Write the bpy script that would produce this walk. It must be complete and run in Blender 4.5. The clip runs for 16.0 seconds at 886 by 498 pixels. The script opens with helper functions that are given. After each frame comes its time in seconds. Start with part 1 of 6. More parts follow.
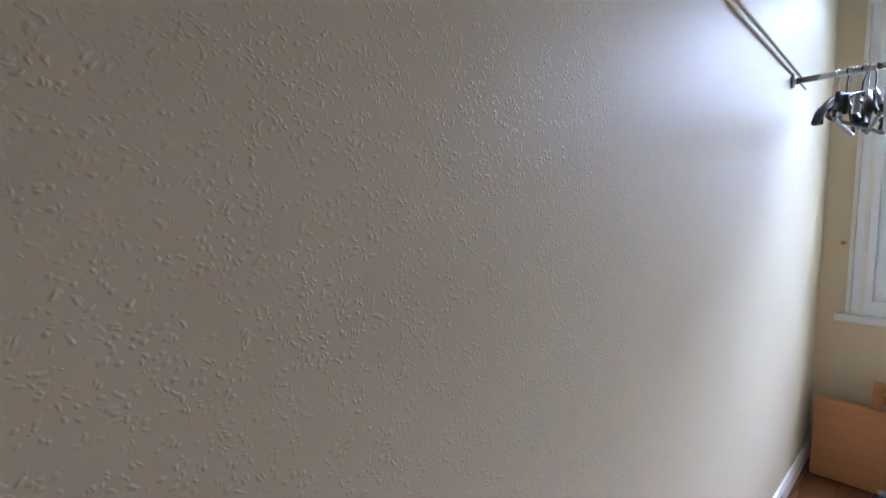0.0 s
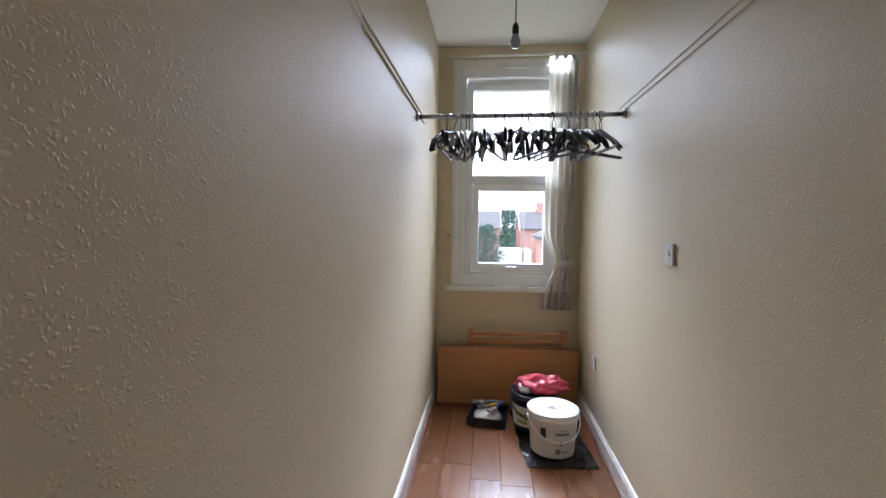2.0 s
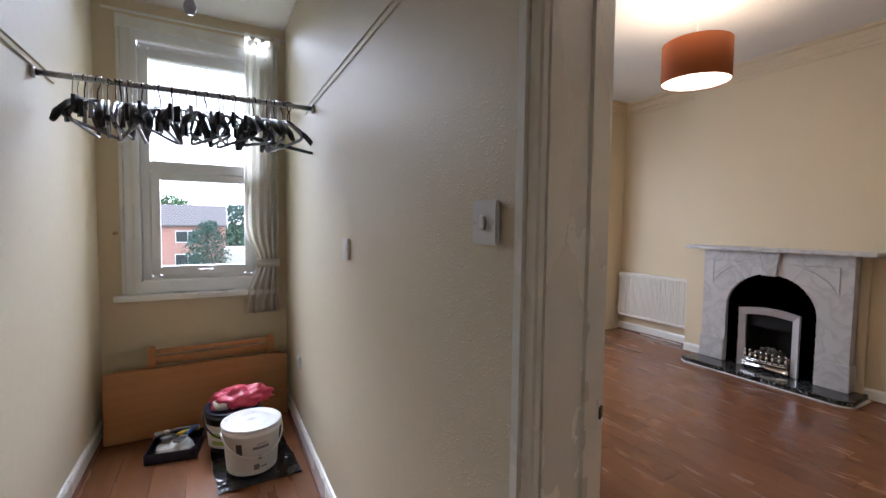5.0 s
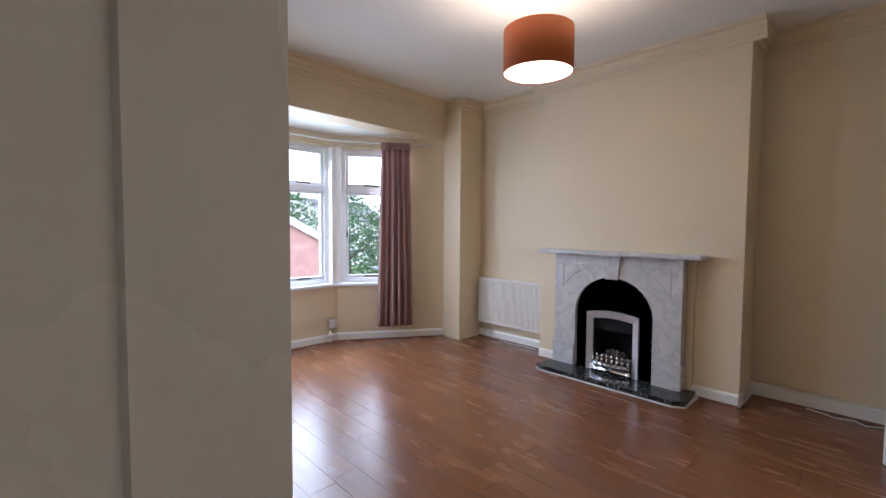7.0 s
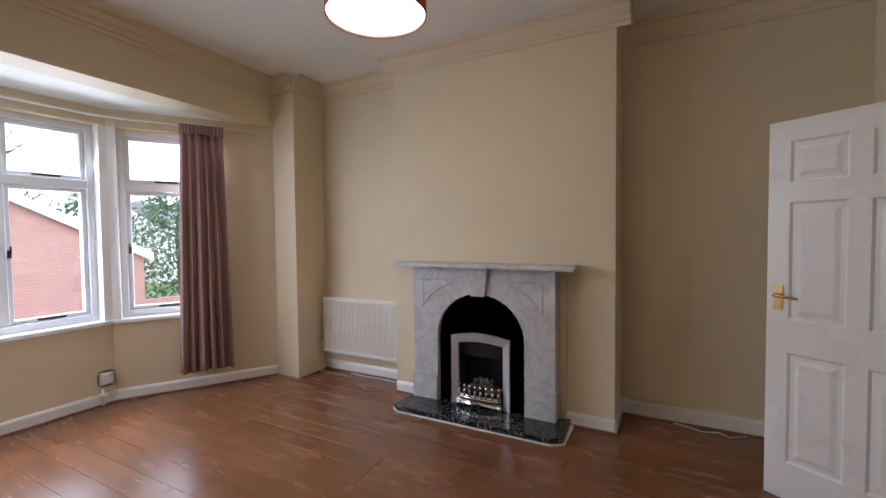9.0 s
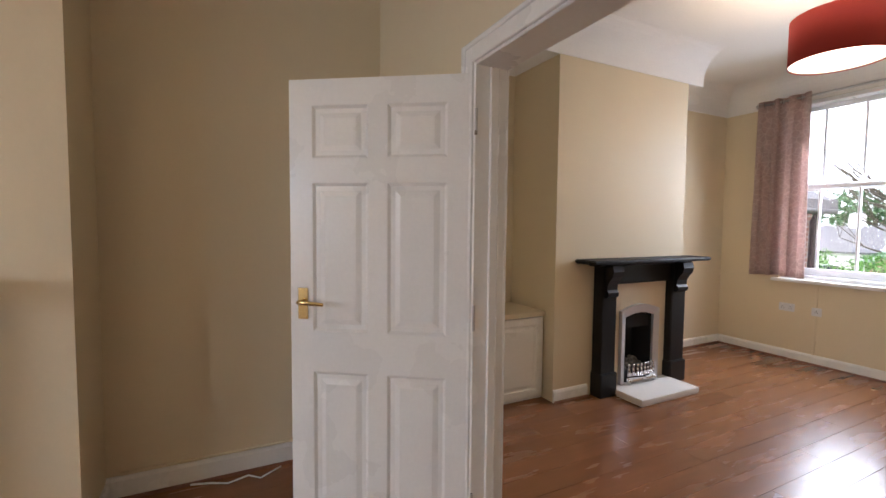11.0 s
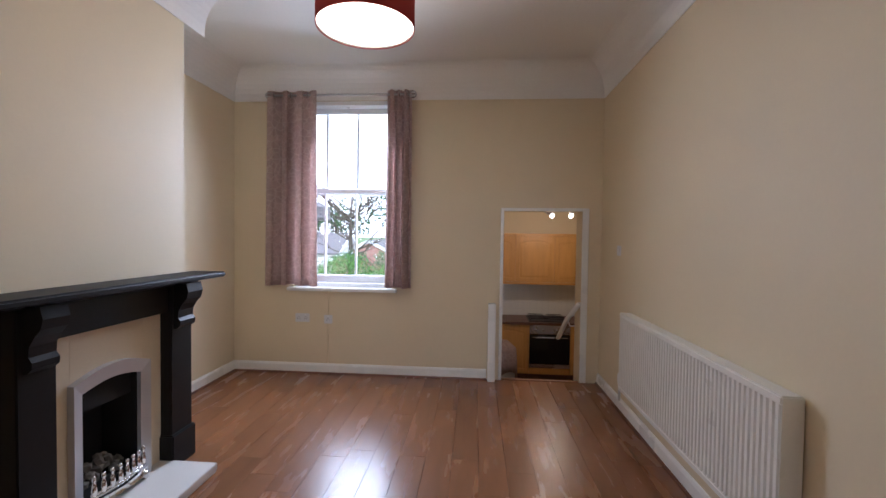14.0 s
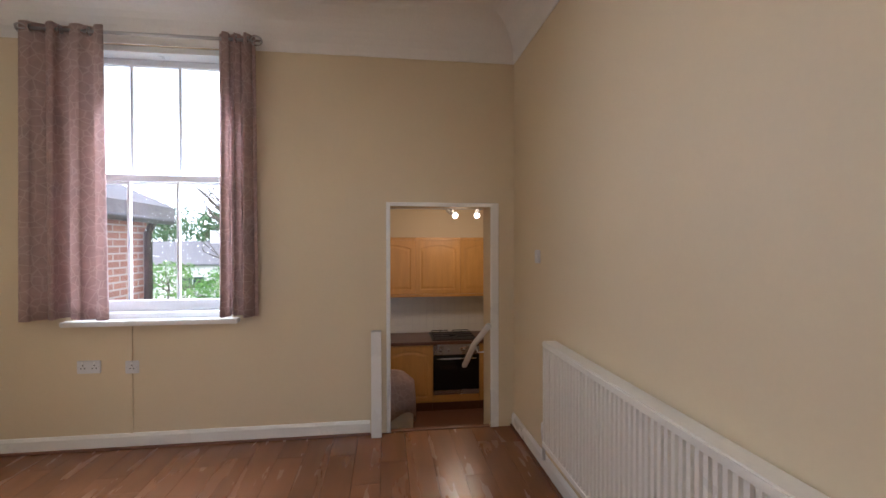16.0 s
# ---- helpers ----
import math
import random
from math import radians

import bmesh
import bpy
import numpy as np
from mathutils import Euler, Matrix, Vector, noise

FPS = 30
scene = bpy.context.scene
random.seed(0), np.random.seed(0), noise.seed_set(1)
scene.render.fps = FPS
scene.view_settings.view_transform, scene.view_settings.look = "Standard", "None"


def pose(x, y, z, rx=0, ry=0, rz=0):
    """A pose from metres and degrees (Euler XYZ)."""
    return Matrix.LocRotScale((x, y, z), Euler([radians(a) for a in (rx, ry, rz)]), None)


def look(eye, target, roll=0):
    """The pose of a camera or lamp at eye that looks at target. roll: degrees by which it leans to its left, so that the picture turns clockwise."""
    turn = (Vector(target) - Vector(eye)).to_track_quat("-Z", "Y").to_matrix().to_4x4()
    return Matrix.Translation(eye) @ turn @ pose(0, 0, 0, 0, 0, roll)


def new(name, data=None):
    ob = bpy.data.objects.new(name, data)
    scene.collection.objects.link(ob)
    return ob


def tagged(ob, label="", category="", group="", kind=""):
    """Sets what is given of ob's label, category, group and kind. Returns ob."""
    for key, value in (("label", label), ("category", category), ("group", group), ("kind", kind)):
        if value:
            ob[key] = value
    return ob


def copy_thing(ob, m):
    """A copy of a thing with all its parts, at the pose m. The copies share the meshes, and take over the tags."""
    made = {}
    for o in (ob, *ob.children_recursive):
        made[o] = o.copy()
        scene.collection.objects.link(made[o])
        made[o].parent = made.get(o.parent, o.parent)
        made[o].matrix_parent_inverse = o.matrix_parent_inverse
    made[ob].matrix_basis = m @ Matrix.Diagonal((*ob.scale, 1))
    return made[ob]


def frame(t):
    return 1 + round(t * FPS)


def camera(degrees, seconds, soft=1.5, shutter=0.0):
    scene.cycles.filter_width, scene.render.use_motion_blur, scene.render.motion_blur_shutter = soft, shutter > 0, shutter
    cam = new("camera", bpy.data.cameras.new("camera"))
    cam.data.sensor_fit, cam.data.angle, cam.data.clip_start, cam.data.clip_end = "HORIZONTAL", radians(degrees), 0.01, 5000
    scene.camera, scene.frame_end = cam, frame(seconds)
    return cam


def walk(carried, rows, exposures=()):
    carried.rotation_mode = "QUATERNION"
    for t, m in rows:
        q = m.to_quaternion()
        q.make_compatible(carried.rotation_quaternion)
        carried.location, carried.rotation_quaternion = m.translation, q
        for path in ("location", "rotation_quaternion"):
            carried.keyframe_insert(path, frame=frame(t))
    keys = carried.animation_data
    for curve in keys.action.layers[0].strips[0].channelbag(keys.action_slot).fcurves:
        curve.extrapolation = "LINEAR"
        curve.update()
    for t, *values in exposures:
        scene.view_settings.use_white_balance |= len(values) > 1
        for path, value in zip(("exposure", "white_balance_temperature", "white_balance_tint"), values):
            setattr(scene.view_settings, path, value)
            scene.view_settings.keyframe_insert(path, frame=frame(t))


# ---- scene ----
EXPO = 0.33
cam = camera(91.5, 16.0)
PATH = [
    (0, (-0.12, -0.14, 1.354), (-1.61, 1.18, 1.232), 1.0),
    (0.5, (-0.137, -0.176, 1.354), (-1.233, 1.492, 1.232), 1.0),
    (1, (-0.161, -0.224, 1.356), (-0.904, 1.629, 1.234), 0.9),
    (1.5, (-0.166, -0.255, 1.361), (-0.606, 1.693, 1.239), 0.8),
    (2, (-0.127, -0.273, 1.358), (-0.335, 1.713, 1.248), 0.7),
    (2.5, (-0.092, -0.286, 1.36), (-0.072, 1.711, 1.249), 0.8),
    (3, (-0.061, -0.285, 1.36), (0.183, 1.697, 1.247), 1.0),
    (3.5, (-0.035, -0.288, 1.36), (0.391, 1.663, 1.248), 1.1),
    (4, (0.0, -0.279, 1.362), (0.576, 1.633, 1.253), 1.1),
    (4.5, (0.043, -0.261, 1.361), (0.783, 1.594, 1.25), 1.0),
    (5, (0.114, -0.224, 1.355), (1.048, 1.541, 1.246), 0.7),
    (5.2, (0.153, -0.209, 1.356), (1.159, 1.516, 1.253), 0.7),
    (7.3, (0.836, 0.113, 1.391), (2.238, 1.536, 1.29), 0.2),
    (7.5, (0.904, 0.142, 1.386), (2.314, 1.558, 1.283), 0.1),
    (8, (1.118, 0.242, 1.397), (2.519, 1.667, 1.313), 0.2),
    (8.5, (1.296, 0.359, 1.409), (2.814, 1.658, 1.309), 0.3),
    (9, (1.509, 0.51, 1.426), (3.272, 1.453, 1.351), -0.6),
    (9.5, (1.741, 0.557, 1.414), (3.685, 1.014, 1.309), -0.3),
    (10, (1.996, 0.563, 1.402), (3.994, 0.559, 1.321), 0.0),
    (10.2, (2.083, 0.525, 1.413), (4.071, 0.326, 1.32), -0.0),
    (12.3, (3.044, -0.146, 1.371), (4.17, -1.797, 1.295), 1.5),
    (12.5, (3.09, -0.225, 1.373), (4.086, -1.958, 1.298), 1.6),
    (13, (3.214, -0.429, 1.381), (3.877, -2.315, 1.324), 0.6),
    (13.5, (3.273, -0.624, 1.373), (3.648, -2.586, 1.292), 0.8),
    (14, (3.245, -0.871, 1.384), (3.394, -2.865, 1.328), 0.8),
    (14.5, (3.207, -1.106, 1.374), (3.149, -3.104, 1.309), 0.4),
    (15, (3.205, -1.396, 1.387), (2.973, -3.382, 1.351), -0.3),
    (15.5, (3.111, -1.66, 1.353), (2.852, -3.643, 1.314), -0.3),
    (16, (3.001, -1.926, 1.371), (2.741, -3.908, 1.347), -0.1),
]
WALK = [(t, look(eye, target, roll)) for t, eye, target, roll in PATH]
walk(cam, WALK, exposures=((0, EXPO + 0.75, 5000, 17), (0.5, EXPO + 0.35, 5300, 17), (1, EXPO + 0.0, 5500, 17), (1.5, EXPO + 0.05, 5700, 17),
                           (3.5, EXPO + 0.1, 5800, 17), (5.2, EXPO - 0.05, 5800, 18), (7.5, EXPO + 0.05, 5350, 18), (8, EXPO - 0.1, 5400, 18),
                           (9, EXPO - 0.22, 5800, 18), (10.2, EXPO + 0.15, 6100, 16), (12.5, EXPO + 0.1, 5900, 20), (13, EXPO + 0.08, 5900, 20),
                           (14.5, EXPO - 0.25, 5250, 18), (16, EXPO - 0.04, 5700, 18)))


# ---- world and lights ----
world = bpy.data.worlds.new("overcast_sky")
scene.world = world
world.use_nodes = True
wn = world.node_tree.nodes
wn.clear()
sky = wn.new("ShaderNodeTexSky")
sky.sky_type = "NISHITA"
sky.sun_disc = False
sky.sun_elevation, sky.sun_rotation = radians(38), radians(60)
sky.air_density, sky.dust_density, sky.ozone_density = 1.6, 6.0, 1.0
cloud = wn.new("ShaderNodeMixRGB")
cloud.inputs[0].default_value = 0.75
cloud.inputs[2].default_value = (26.0, 27.5, 29.0, 1)
bg = wn.new("ShaderNodeBackground")
bg.inputs[1].default_value = 0.15
wout = wn.new("ShaderNodeOutputWorld")
world.node_tree.links.new(sky.outputs[0], cloud.inputs[1])
world.node_tree.links.new(cloud.outputs[0], bg.inputs[0])
world.node_tree.links.new(bg.outputs[0], wout.inputs[0])


def lamp(name, kind, m, energy, color=(1, 1, 1), size=0.1, size_y=None, spread=None):
    d = bpy.data.lights.new(name, kind)
    d.energy, d.color = energy, color
    if kind == "AREA":
        d.shape, d.size, d.size_y = "RECTANGLE", size, size_y or size
    elif kind == "SUN":
        d.angle = size
    else:
        d.shadow_soft_size = size
    if spread:
        d.spread = radians(spread)
    o = new(name, d)
    o.matrix_world = m
    return o


WARM = (1.0, 0.76, 0.50)
DAY = (0.86, 0.93, 1.0)
lamp("sun", "SUN", look((6, 6, 10), (0, 0, 0)), 1.4, (1, 0.97, 0.93), radians(15))
LAMP_A = (3.025, 1.63, 2.345)
LAMP_B = (3.79, -2.95, 2.386)
lamp("bulb_light_front", "POINT", pose(LAMP_A[0], LAMP_A[1], LAMP_A[2] + 0.17), 23, WARM, 0.04)
lamp("bulb_light_rear", "POINT", pose(LAMP_B[0], LAMP_B[1], LAMP_B[2] + 0.17), 19, WARM, 0.04)
# daylight standing in the window openings
lamp("daylight_bay", "AREA", look((2.8, 5.0, 1.75), (2.8, 2.2, 0.2)), 40, DAY, 1.25, 1.5, 150)
lamp("daylight_bay_side", "AREA", look((4.1, 4.6, 1.6), (2.6, 2.2, 0.3)), 13, DAY, 0.5, 1.4)
lamp("daylight_bay_west", "AREA", look((1.65, 4.5, 1.6), (3.2, 2.4, 0.3)), 15, DAY, 0.6, 1.4)
lamp("daylight_box_room", "AREA", look((0.05, 3.64, 2.05), (0.05, 1.3, 0.0)), 33, DAY, 0.85, 1.7, 75)
lamp("daylight_rear", "AREA", look((4.45, -5.25, 1.85), (4.3, -2.2, 0.2)), 44, DAY, 0.68, 1.65, 150)
lamp("spot_light_kitchen", "POINT", pose(2.2, -6.7, 1.55), 11, WARM, 0.05)


# ---- materials ----
def mat(name, col, rough=0.5, metal=0.0, var=0.08, scale=3.0, bump=0.0, bscale=90.0, stretch=(1, 1, 1), rand=0.0,
        fine=0.04, fscale=60.0, coat=0.0, translucent=0.0, rvar=0.08):
    m = bpy.data.materials.new(name)
    m.use_nodes = True
    nt = m.node_tree
    n, l = nt.nodes, nt.links
    b = n["Principled BSDF"]
    tc = n.new("ShaderNodeTexCoord")
    mp = n.new("ShaderNodeMapping")
    mp.inputs["Scale"].default_value = stretch
    l.new(tc.outputs["Object"], mp.inputs[0])
    vec = mp.outputs[0]
    if rand:
        oi = n.new("ShaderNodeObjectInfo")
        add = n.new("ShaderNodeVectorMath")
        add.operation = "ADD"
        mul = n.new("ShaderNodeMath")
        mul.operation = "MULTIPLY"
        mul.inputs[1].default_value = 37.0
        l.new(oi.outputs["Random"], mul.inputs[0])
        l.new(vec, add.inputs[0])
        l.new(mul.outputs[0], add.inputs[1])
        vec = add.outputs[0]
    t1, t2 = n.new("ShaderNodeTexNoise"), n.new("ShaderNodeTexNoise")
    t1.inputs["Scale"].default_value, t1.inputs["Detail"].default_value = scale, 5
    t2.inputs["Scale"].default_value, t2.inputs["Detail"].default_value = fscale, 3
    l.new(vec, t1.inputs["Vector"])
    l.new(vec, t2.inputs["Vector"])
    value = n.new("ShaderNodeMath")
    value.operation = "MULTIPLY_ADD"
    value.inputs[1].default_value, value.inputs[2].default_value = 2 * var, 1 - var
    l.new(t1.outputs[0], value.inputs[0])
    value2 = n.new("ShaderNodeMath")
    value2.operation = "MULTIPLY_ADD"
    value2.inputs[1].default_value = 2 * fine
    l.new(t2.outputs[0], value2.inputs[0])
    l.new(value.outputs[0], value2.inputs[2])
    last = value2.outputs[0]
    if rand:
        r = n.new("ShaderNodeMath")
        r.operation = "MULTIPLY_ADD"
        r.inputs[1].default_value = rand
        l.new(oi.outputs["Random"], r.inputs[0])
        l.new(last, r.inputs[2])
        last = r.outputs[0]
    hsv = n.new("ShaderNodeHueSaturation")
    hsv.inputs["Color"].default_value = (*col, 1)
    l.new(last, hsv.inputs["Value"])
    l.new(hsv.outputs[0], b.inputs["Base Color"])
    rr = n.new("ShaderNodeMath")
    rr.operation = "MULTIPLY_ADD"
    rr.inputs[1].default_value, rr.inputs[2].default_value = 2 * rvar, max(0.02, rough - rvar)
    l.new(t1.outputs[0], rr.inputs[0])
    l.new(rr.outputs[0], b.inputs["Roughness"])
    b.inputs["Metallic"].default_value = metal
    b.inputs["Coat Weight"].default_value = coat
    if bump:
        tb = n.new("ShaderNodeTexNoise")
        tb.inputs["Scale"].default_value, tb.inputs["Detail"].default_value = bscale, 2
        l.new(vec, tb.inputs["Vector"])
        bp = n.new("ShaderNodeBump")
        bp.inputs["Strength"].default_value, bp.inputs["Distance"].default_value = 1.0, bump
        l.new(tb.outputs[0], bp.inputs["Height"])
        l.new(bp.outputs[0], b.inputs["Normal"])
    if translucent:
        out = n["Material Output"]
        tr = n.new("ShaderNodeBsdfTranslucent")
        l.new(hsv.outputs[0], tr.inputs[0])
        mx = n.new("ShaderNodeMixShader")
        mx.inputs[0].default_value = translucent
        l.new(b.outputs[0], mx.inputs[1])
        l.new(tr.outputs[0], mx.inputs[2])
        l.new(mx.outputs[0], out.inputs[0])
    return m


def woodchip(name, col):
    """Painted woodchip paper: sparse raised chips on a fine grain."""
    m = mat(name, col, 0.55, var=0.05, scale=1.3, fine=0.03, fscale=25)
    n, l = m.node_tree.nodes, m.node_tree.links
    tc = n.new("ShaderNodeTexCoord")
    warp = n.new("ShaderNodeTexNoise")
    warp.inputs["Scale"].default_value = 38
    l.new(tc.outputs["Object"], warp.inputs["Vector"])
    mix = n.new("ShaderNodeMixRGB")
    mix.inputs[0].default_value = 0.024
    l.new(tc.outputs["Object"], mix.inputs[1])
    l.new(warp.outputs["Color"], mix.inputs[2])
    vor = n.new("ShaderNodeTexVoronoi")
    vor.inputs["Scale"].default_value = 125
    l.new(mix.outputs[0], vor.inputs["Vector"])
    ramp = n.new("ShaderNodeValToRGB")
    ramp.color_ramp.elements[0].position, ramp.color_ramp.elements[0].color = 0.0, (1, 1, 1, 1)
    ramp.color_ramp.elements[1].position, ramp.color_ramp.elements[1].color = 0.41, (0, 0, 0, 1)
    l.new(vor.outputs["Distance"], ramp.inputs[0])
    patch = n.new("ShaderNodeTexNoise")
    patch.inputs["Scale"].default_value = 26
    patch.inputs["Detail"].default_value = 4
    l.new(tc.outputs["Object"], patch.inputs["Vector"])
    cut = n.new("ShaderNodeMapRange")
    cut.inputs[1].default_value, cut.inputs[2].default_value = 0.36, 0.56
    l.new(patch.outputs[0], cut.inputs[0])
    mul = n.new("ShaderNodeMath")
    mul.operation = "MULTIPLY"
    l.new(ramp.outputs[0], mul.inputs[0])
    l.new(cut.outputs[0], mul.inputs[1])
    bp = n.new("ShaderNodeBump")
    bp.inputs["Strength"].default_value, bp.inputs["Distance"].default_value = 0.5, 0.0026
    l.new(mul.outputs[0], bp.inputs["Height"])
    l.new(bp.outputs[0], n["Principled BSDF"].inputs["Normal"])
    return m


def glow(name, col, strength):
    m = bpy.data.materials.new(name)
    m.use_nodes = True
    b = m.node_tree.nodes["Principled BSDF"]
    b.inputs["Base Color"].default_value = (0.8, 0.8, 0.8, 1)
    b.inputs["Emission Color"].default_value = (*col, 1)
    b.inputs["Emission Strength"].default_value = strength
    return m


def glass_mat(name, gloss=0.06):
    m = bpy.data.materials.new(name)
    m.use_nodes = True
    n, l = m.node_tree.nodes, m.node_tree.links
    tr, gl, mx = n.new("ShaderNodeBsdfTransparent"), n.new("ShaderNodeBsdfGlossy"), n.new("ShaderNodeMixShader")
    gl.inputs["Roughness"].default_value = 0.02
    mx.inputs[0].default_value = gloss
    l.new(tr.outputs[0], mx.inputs[1])
    l.new(gl.outputs[0], mx.inputs[2])
    l.new(mx.outputs[0], n["Material Output"].inputs[0])
    return m


def marble(name, base, vein, scale=3.0, rough=0.3, width=0.06):
    m = mat(name, base, rough, var=0.10, scale=5, fine=0.05)
    n, l = m.node_tree.nodes, m.node_tree.links
    tc = n.new("ShaderNodeTexCoord")
    t = n.new("ShaderNodeTexNoise")
    t.inputs["Scale"].default_value, t.inputs["Detail"].default_value, t.inputs["Distortion"].default_value = scale, 8, 1.6
    l.new(tc.outputs["Object"], t.inputs["Vector"])
    r = n.new("ShaderNodeValToRGB")
    e = r.color_ramp.elements
    e[0].position, e[0].color = 0.5 - width, (0, 0, 0, 1)
    e[1].position, e[1].color = 0.5 + width, (0, 0, 0, 1)
    mid = r.color_ramp.elements.new(0.5)
    mid.color = (1, 1, 1, 1)
    l.new(t.outputs[0], r.inputs[0])
    mx = n.new("ShaderNodeMixRGB")
    mx.inputs[2].default_value = (*vein, 1)
    old = n["Principled BSDF"].inputs["Base Color"].links[0].from_socket
    l.new(r.outputs[0], mx.inputs[0])
    l.new(old, mx.inputs[1])
    l.new(mx.outputs[0], n["Principled BSDF"].inputs["Base Color"])
    return m


def brick_mat(name, c1, c2, mortar, bw=0.225, bh=0.075):
    """Brickwork for facades that stay far off."""
    m = mat(name, c1, 0.9, var=0.15, scale=0.8)
    n, l = m.node_tree.nodes, m.node_tree.links
    tc = n.new("ShaderNodeTexCoord")
    sep = n.new("ShaderNodeSeparateXYZ")
    l.new(tc.outputs["Object"], sep.inputs[0])
    add = n.new("ShaderNodeMath")
    l.new(sep.outputs[0], add.inputs[0])
    l.new(sep.outputs[1], add.inputs[1])
    com = n.new("ShaderNodeCombineXYZ")
    l.new(add.outputs[0], com.inputs[0])
    l.new(sep.outputs[2], com.inputs[1])
    bt = n.new("ShaderNodeTexBrick")
    bt.inputs["Scale"].default_value = 1.0
    bt.inputs["Brick Width"].default_value, bt.inputs["Row Height"].default_value = bw, bh
    bt.inputs["Mortar Size"].default_value = 0.010
    bt.inputs["Color1"].default_value, bt.inputs["Color2"].default_value = (*c1, 1), (*c2, 1)
    bt.inputs["Mortar"].default_value = (*mortar, 1)
    l.new(com.outputs[0], bt.inputs["Vector"])
    l.new(bt.outputs[0], n["Principled BSDF"].inputs["Base Color"])
    return m


CREAM_CHIP = woodchip("cream_woodchip_paint", (0.67, 0.60, 0.445))
CREAM = mat("cream_wall_paint", (0.71, 0.605, 0.42), 0.6, var=0.03, scale=1.2, bump=0.0006, bscale=45, fine=0.02)
CEIL = mat("white_ceiling_paint", (0.82, 0.81, 0.78), 0.7, var=0.03, scale=0.8, bump=0.0006, bscale=60)
GLOSS = mat("white_gloss_paint", (0.80, 0.79, 0.75), 0.28, var=0.03, scale=2, bump=0.0003, bscale=25)
UPVC = mat("white_window_frame", (0.82, 0.84, 0.86), 0.3, var=0.02)
LAMINATE = mat("laminate_plank", (0.182, 0.074, 0.030), 0.27, var=0.42, scale=1.8, stretch=(6, 1.0, 1), rand=0.26, fine=0.06, fscale=6, rvar=0.02)
LAMINATE.node_tree.nodes["Principled BSDF"].inputs["Specular IOR Level"].default_value = 0.6
GROOVE = mat("dark_subfloor", (0.035, 0.018, 0.010), 0.8)
BEAD = mat("wood_floor_bead", (0.16, 0.06, 0.03), 0.4, stretch=(1, 1, 8))
GLASS = glass_mat("window_glass")
STEEL = mat("brushed_steel", (0.55, 0.55, 0.56), 0.28, 0.95, fscale=200)
CHROME = mat("polished_chrome", (0.75, 0.75, 0.76), 0.1, 1.0)
BRASS = mat("brass", (0.72, 0.52, 0.22), 0.25, 1.0)
DARKMET = mat("dark_metal", (0.03, 0.03, 0.032), 0.45, 0.4)
BLACK = mat("black_plastic", (0.012, 0.012, 0.016), 0.35)
CLEAR = mat("clear_plastic", (0.30, 0.31, 0.36), 0.15)
BLACKWOOD = mat("black_painted_wood", (0.005, 0.0045, 0.0045), 0.5, var=0.2, scale=4, bump=0.0004, bscale=40)
BLACKWOOD.node_tree.nodes["Principled BSDF"].inputs["Specular IOR Level"].default_value = 0.3
TRIM = mat("satin_silver_trim", (0.55, 0.55, 0.57), 0.36, 0.45, fscale=200)
MARBLE = marble("grey_white_marble", (0.56, 0.56, 0.56), (0.48, 0.48, 0.49), 4.0, 0.32, 0.07)
GRANITE = marble("black_marble", (0.012, 0.013, 0.013), (0.34, 0.35, 0.34), 14, 0.15, 0.020)
HEARTH = mat("pale_stone_hearth", (0.66, 0.64, 0.61), 0.4, var=0.06, fscale=150, fine=0.08)
PANEL = mat("cream_fire_panel", (0.70, 0.60, 0.44), 0.45, var=0.05)
SOOT = mat("soot_black", (0.008, 0.008, 0.008), 0.9)
COAL = mat("ceramic_coal", (0.10, 0.085, 0.07), 0.9, var=0.5, scale=18, bump=0.004, bscale=60, rand=0.4)
PINK = mat("dusky_pink_curtain", (0.40, 0.255, 0.235), 0.85, var=0.08, scale=5, bump=0.0006, bscale=260, translucent=0.18)
PINKP = mat("patterned_pink_curtain", (0.56, 0.43, 0.40), 0.75, var=0.24, scale=16, bump=0.0006, bscale=200, translucent=0.5)
pn, pl = PINKP.node_tree.nodes, PINKP.node_tree.links
cell = pn.new("ShaderNodeTexVoronoi")
cell.feature = "DISTANCE_TO_EDGE"
cell.inputs["Scale"].default_value = 17
pl.new(pn["Texture Coordinate"].outputs["Object"], cell.inputs["Vector"])
line = pn.new("ShaderNodeMapRange")
line.inputs[1].default_value, line.inputs[2].default_value, line.inputs[3].default_value, line.inputs[4].default_value = 0.02, 0.07, 0.5, 0.0
pl.new(cell.outputs["Distance"], line.inputs[0])
weave = pn.new("ShaderNodeMixRGB")
weave.inputs[2].default_value = (0.78, 0.68, 0.64, 1)
tint = pn["Hue/Saturation/Value"].outputs[0]
pl.new(line.outputs[0], weave.inputs[0])
pl.new(tint, weave.inputs[1])
pl.new(weave.outputs[0], pn["Principled BSDF"].inputs["Base Color"])
pl.new(weave.outputs[0], pn["Translucent BSDF"].inputs[0])
NET = mat("off_white_curtain", (0.80, 0.78, 0.72), 0.9, var=0.05, scale=6, bump=0.0006, bscale=240, translucent=0.45)
SHADE_O = mat("orange_shade_fabric", (0.60, 0.18, 0.06), 0.85, var=0.04, fscale=300, bump=0.0003, bscale=500, translucent=0.22)
SHADE_R = mat("red_shade_fabric", (0.52, 0.055, 0.045), 0.8, var=0.04, fscale=300, bump=0.0003, bscale=500, translucent=0.10)
LINING = mat("shade_lining", (0.85, 0.83, 0.78), 0.7)
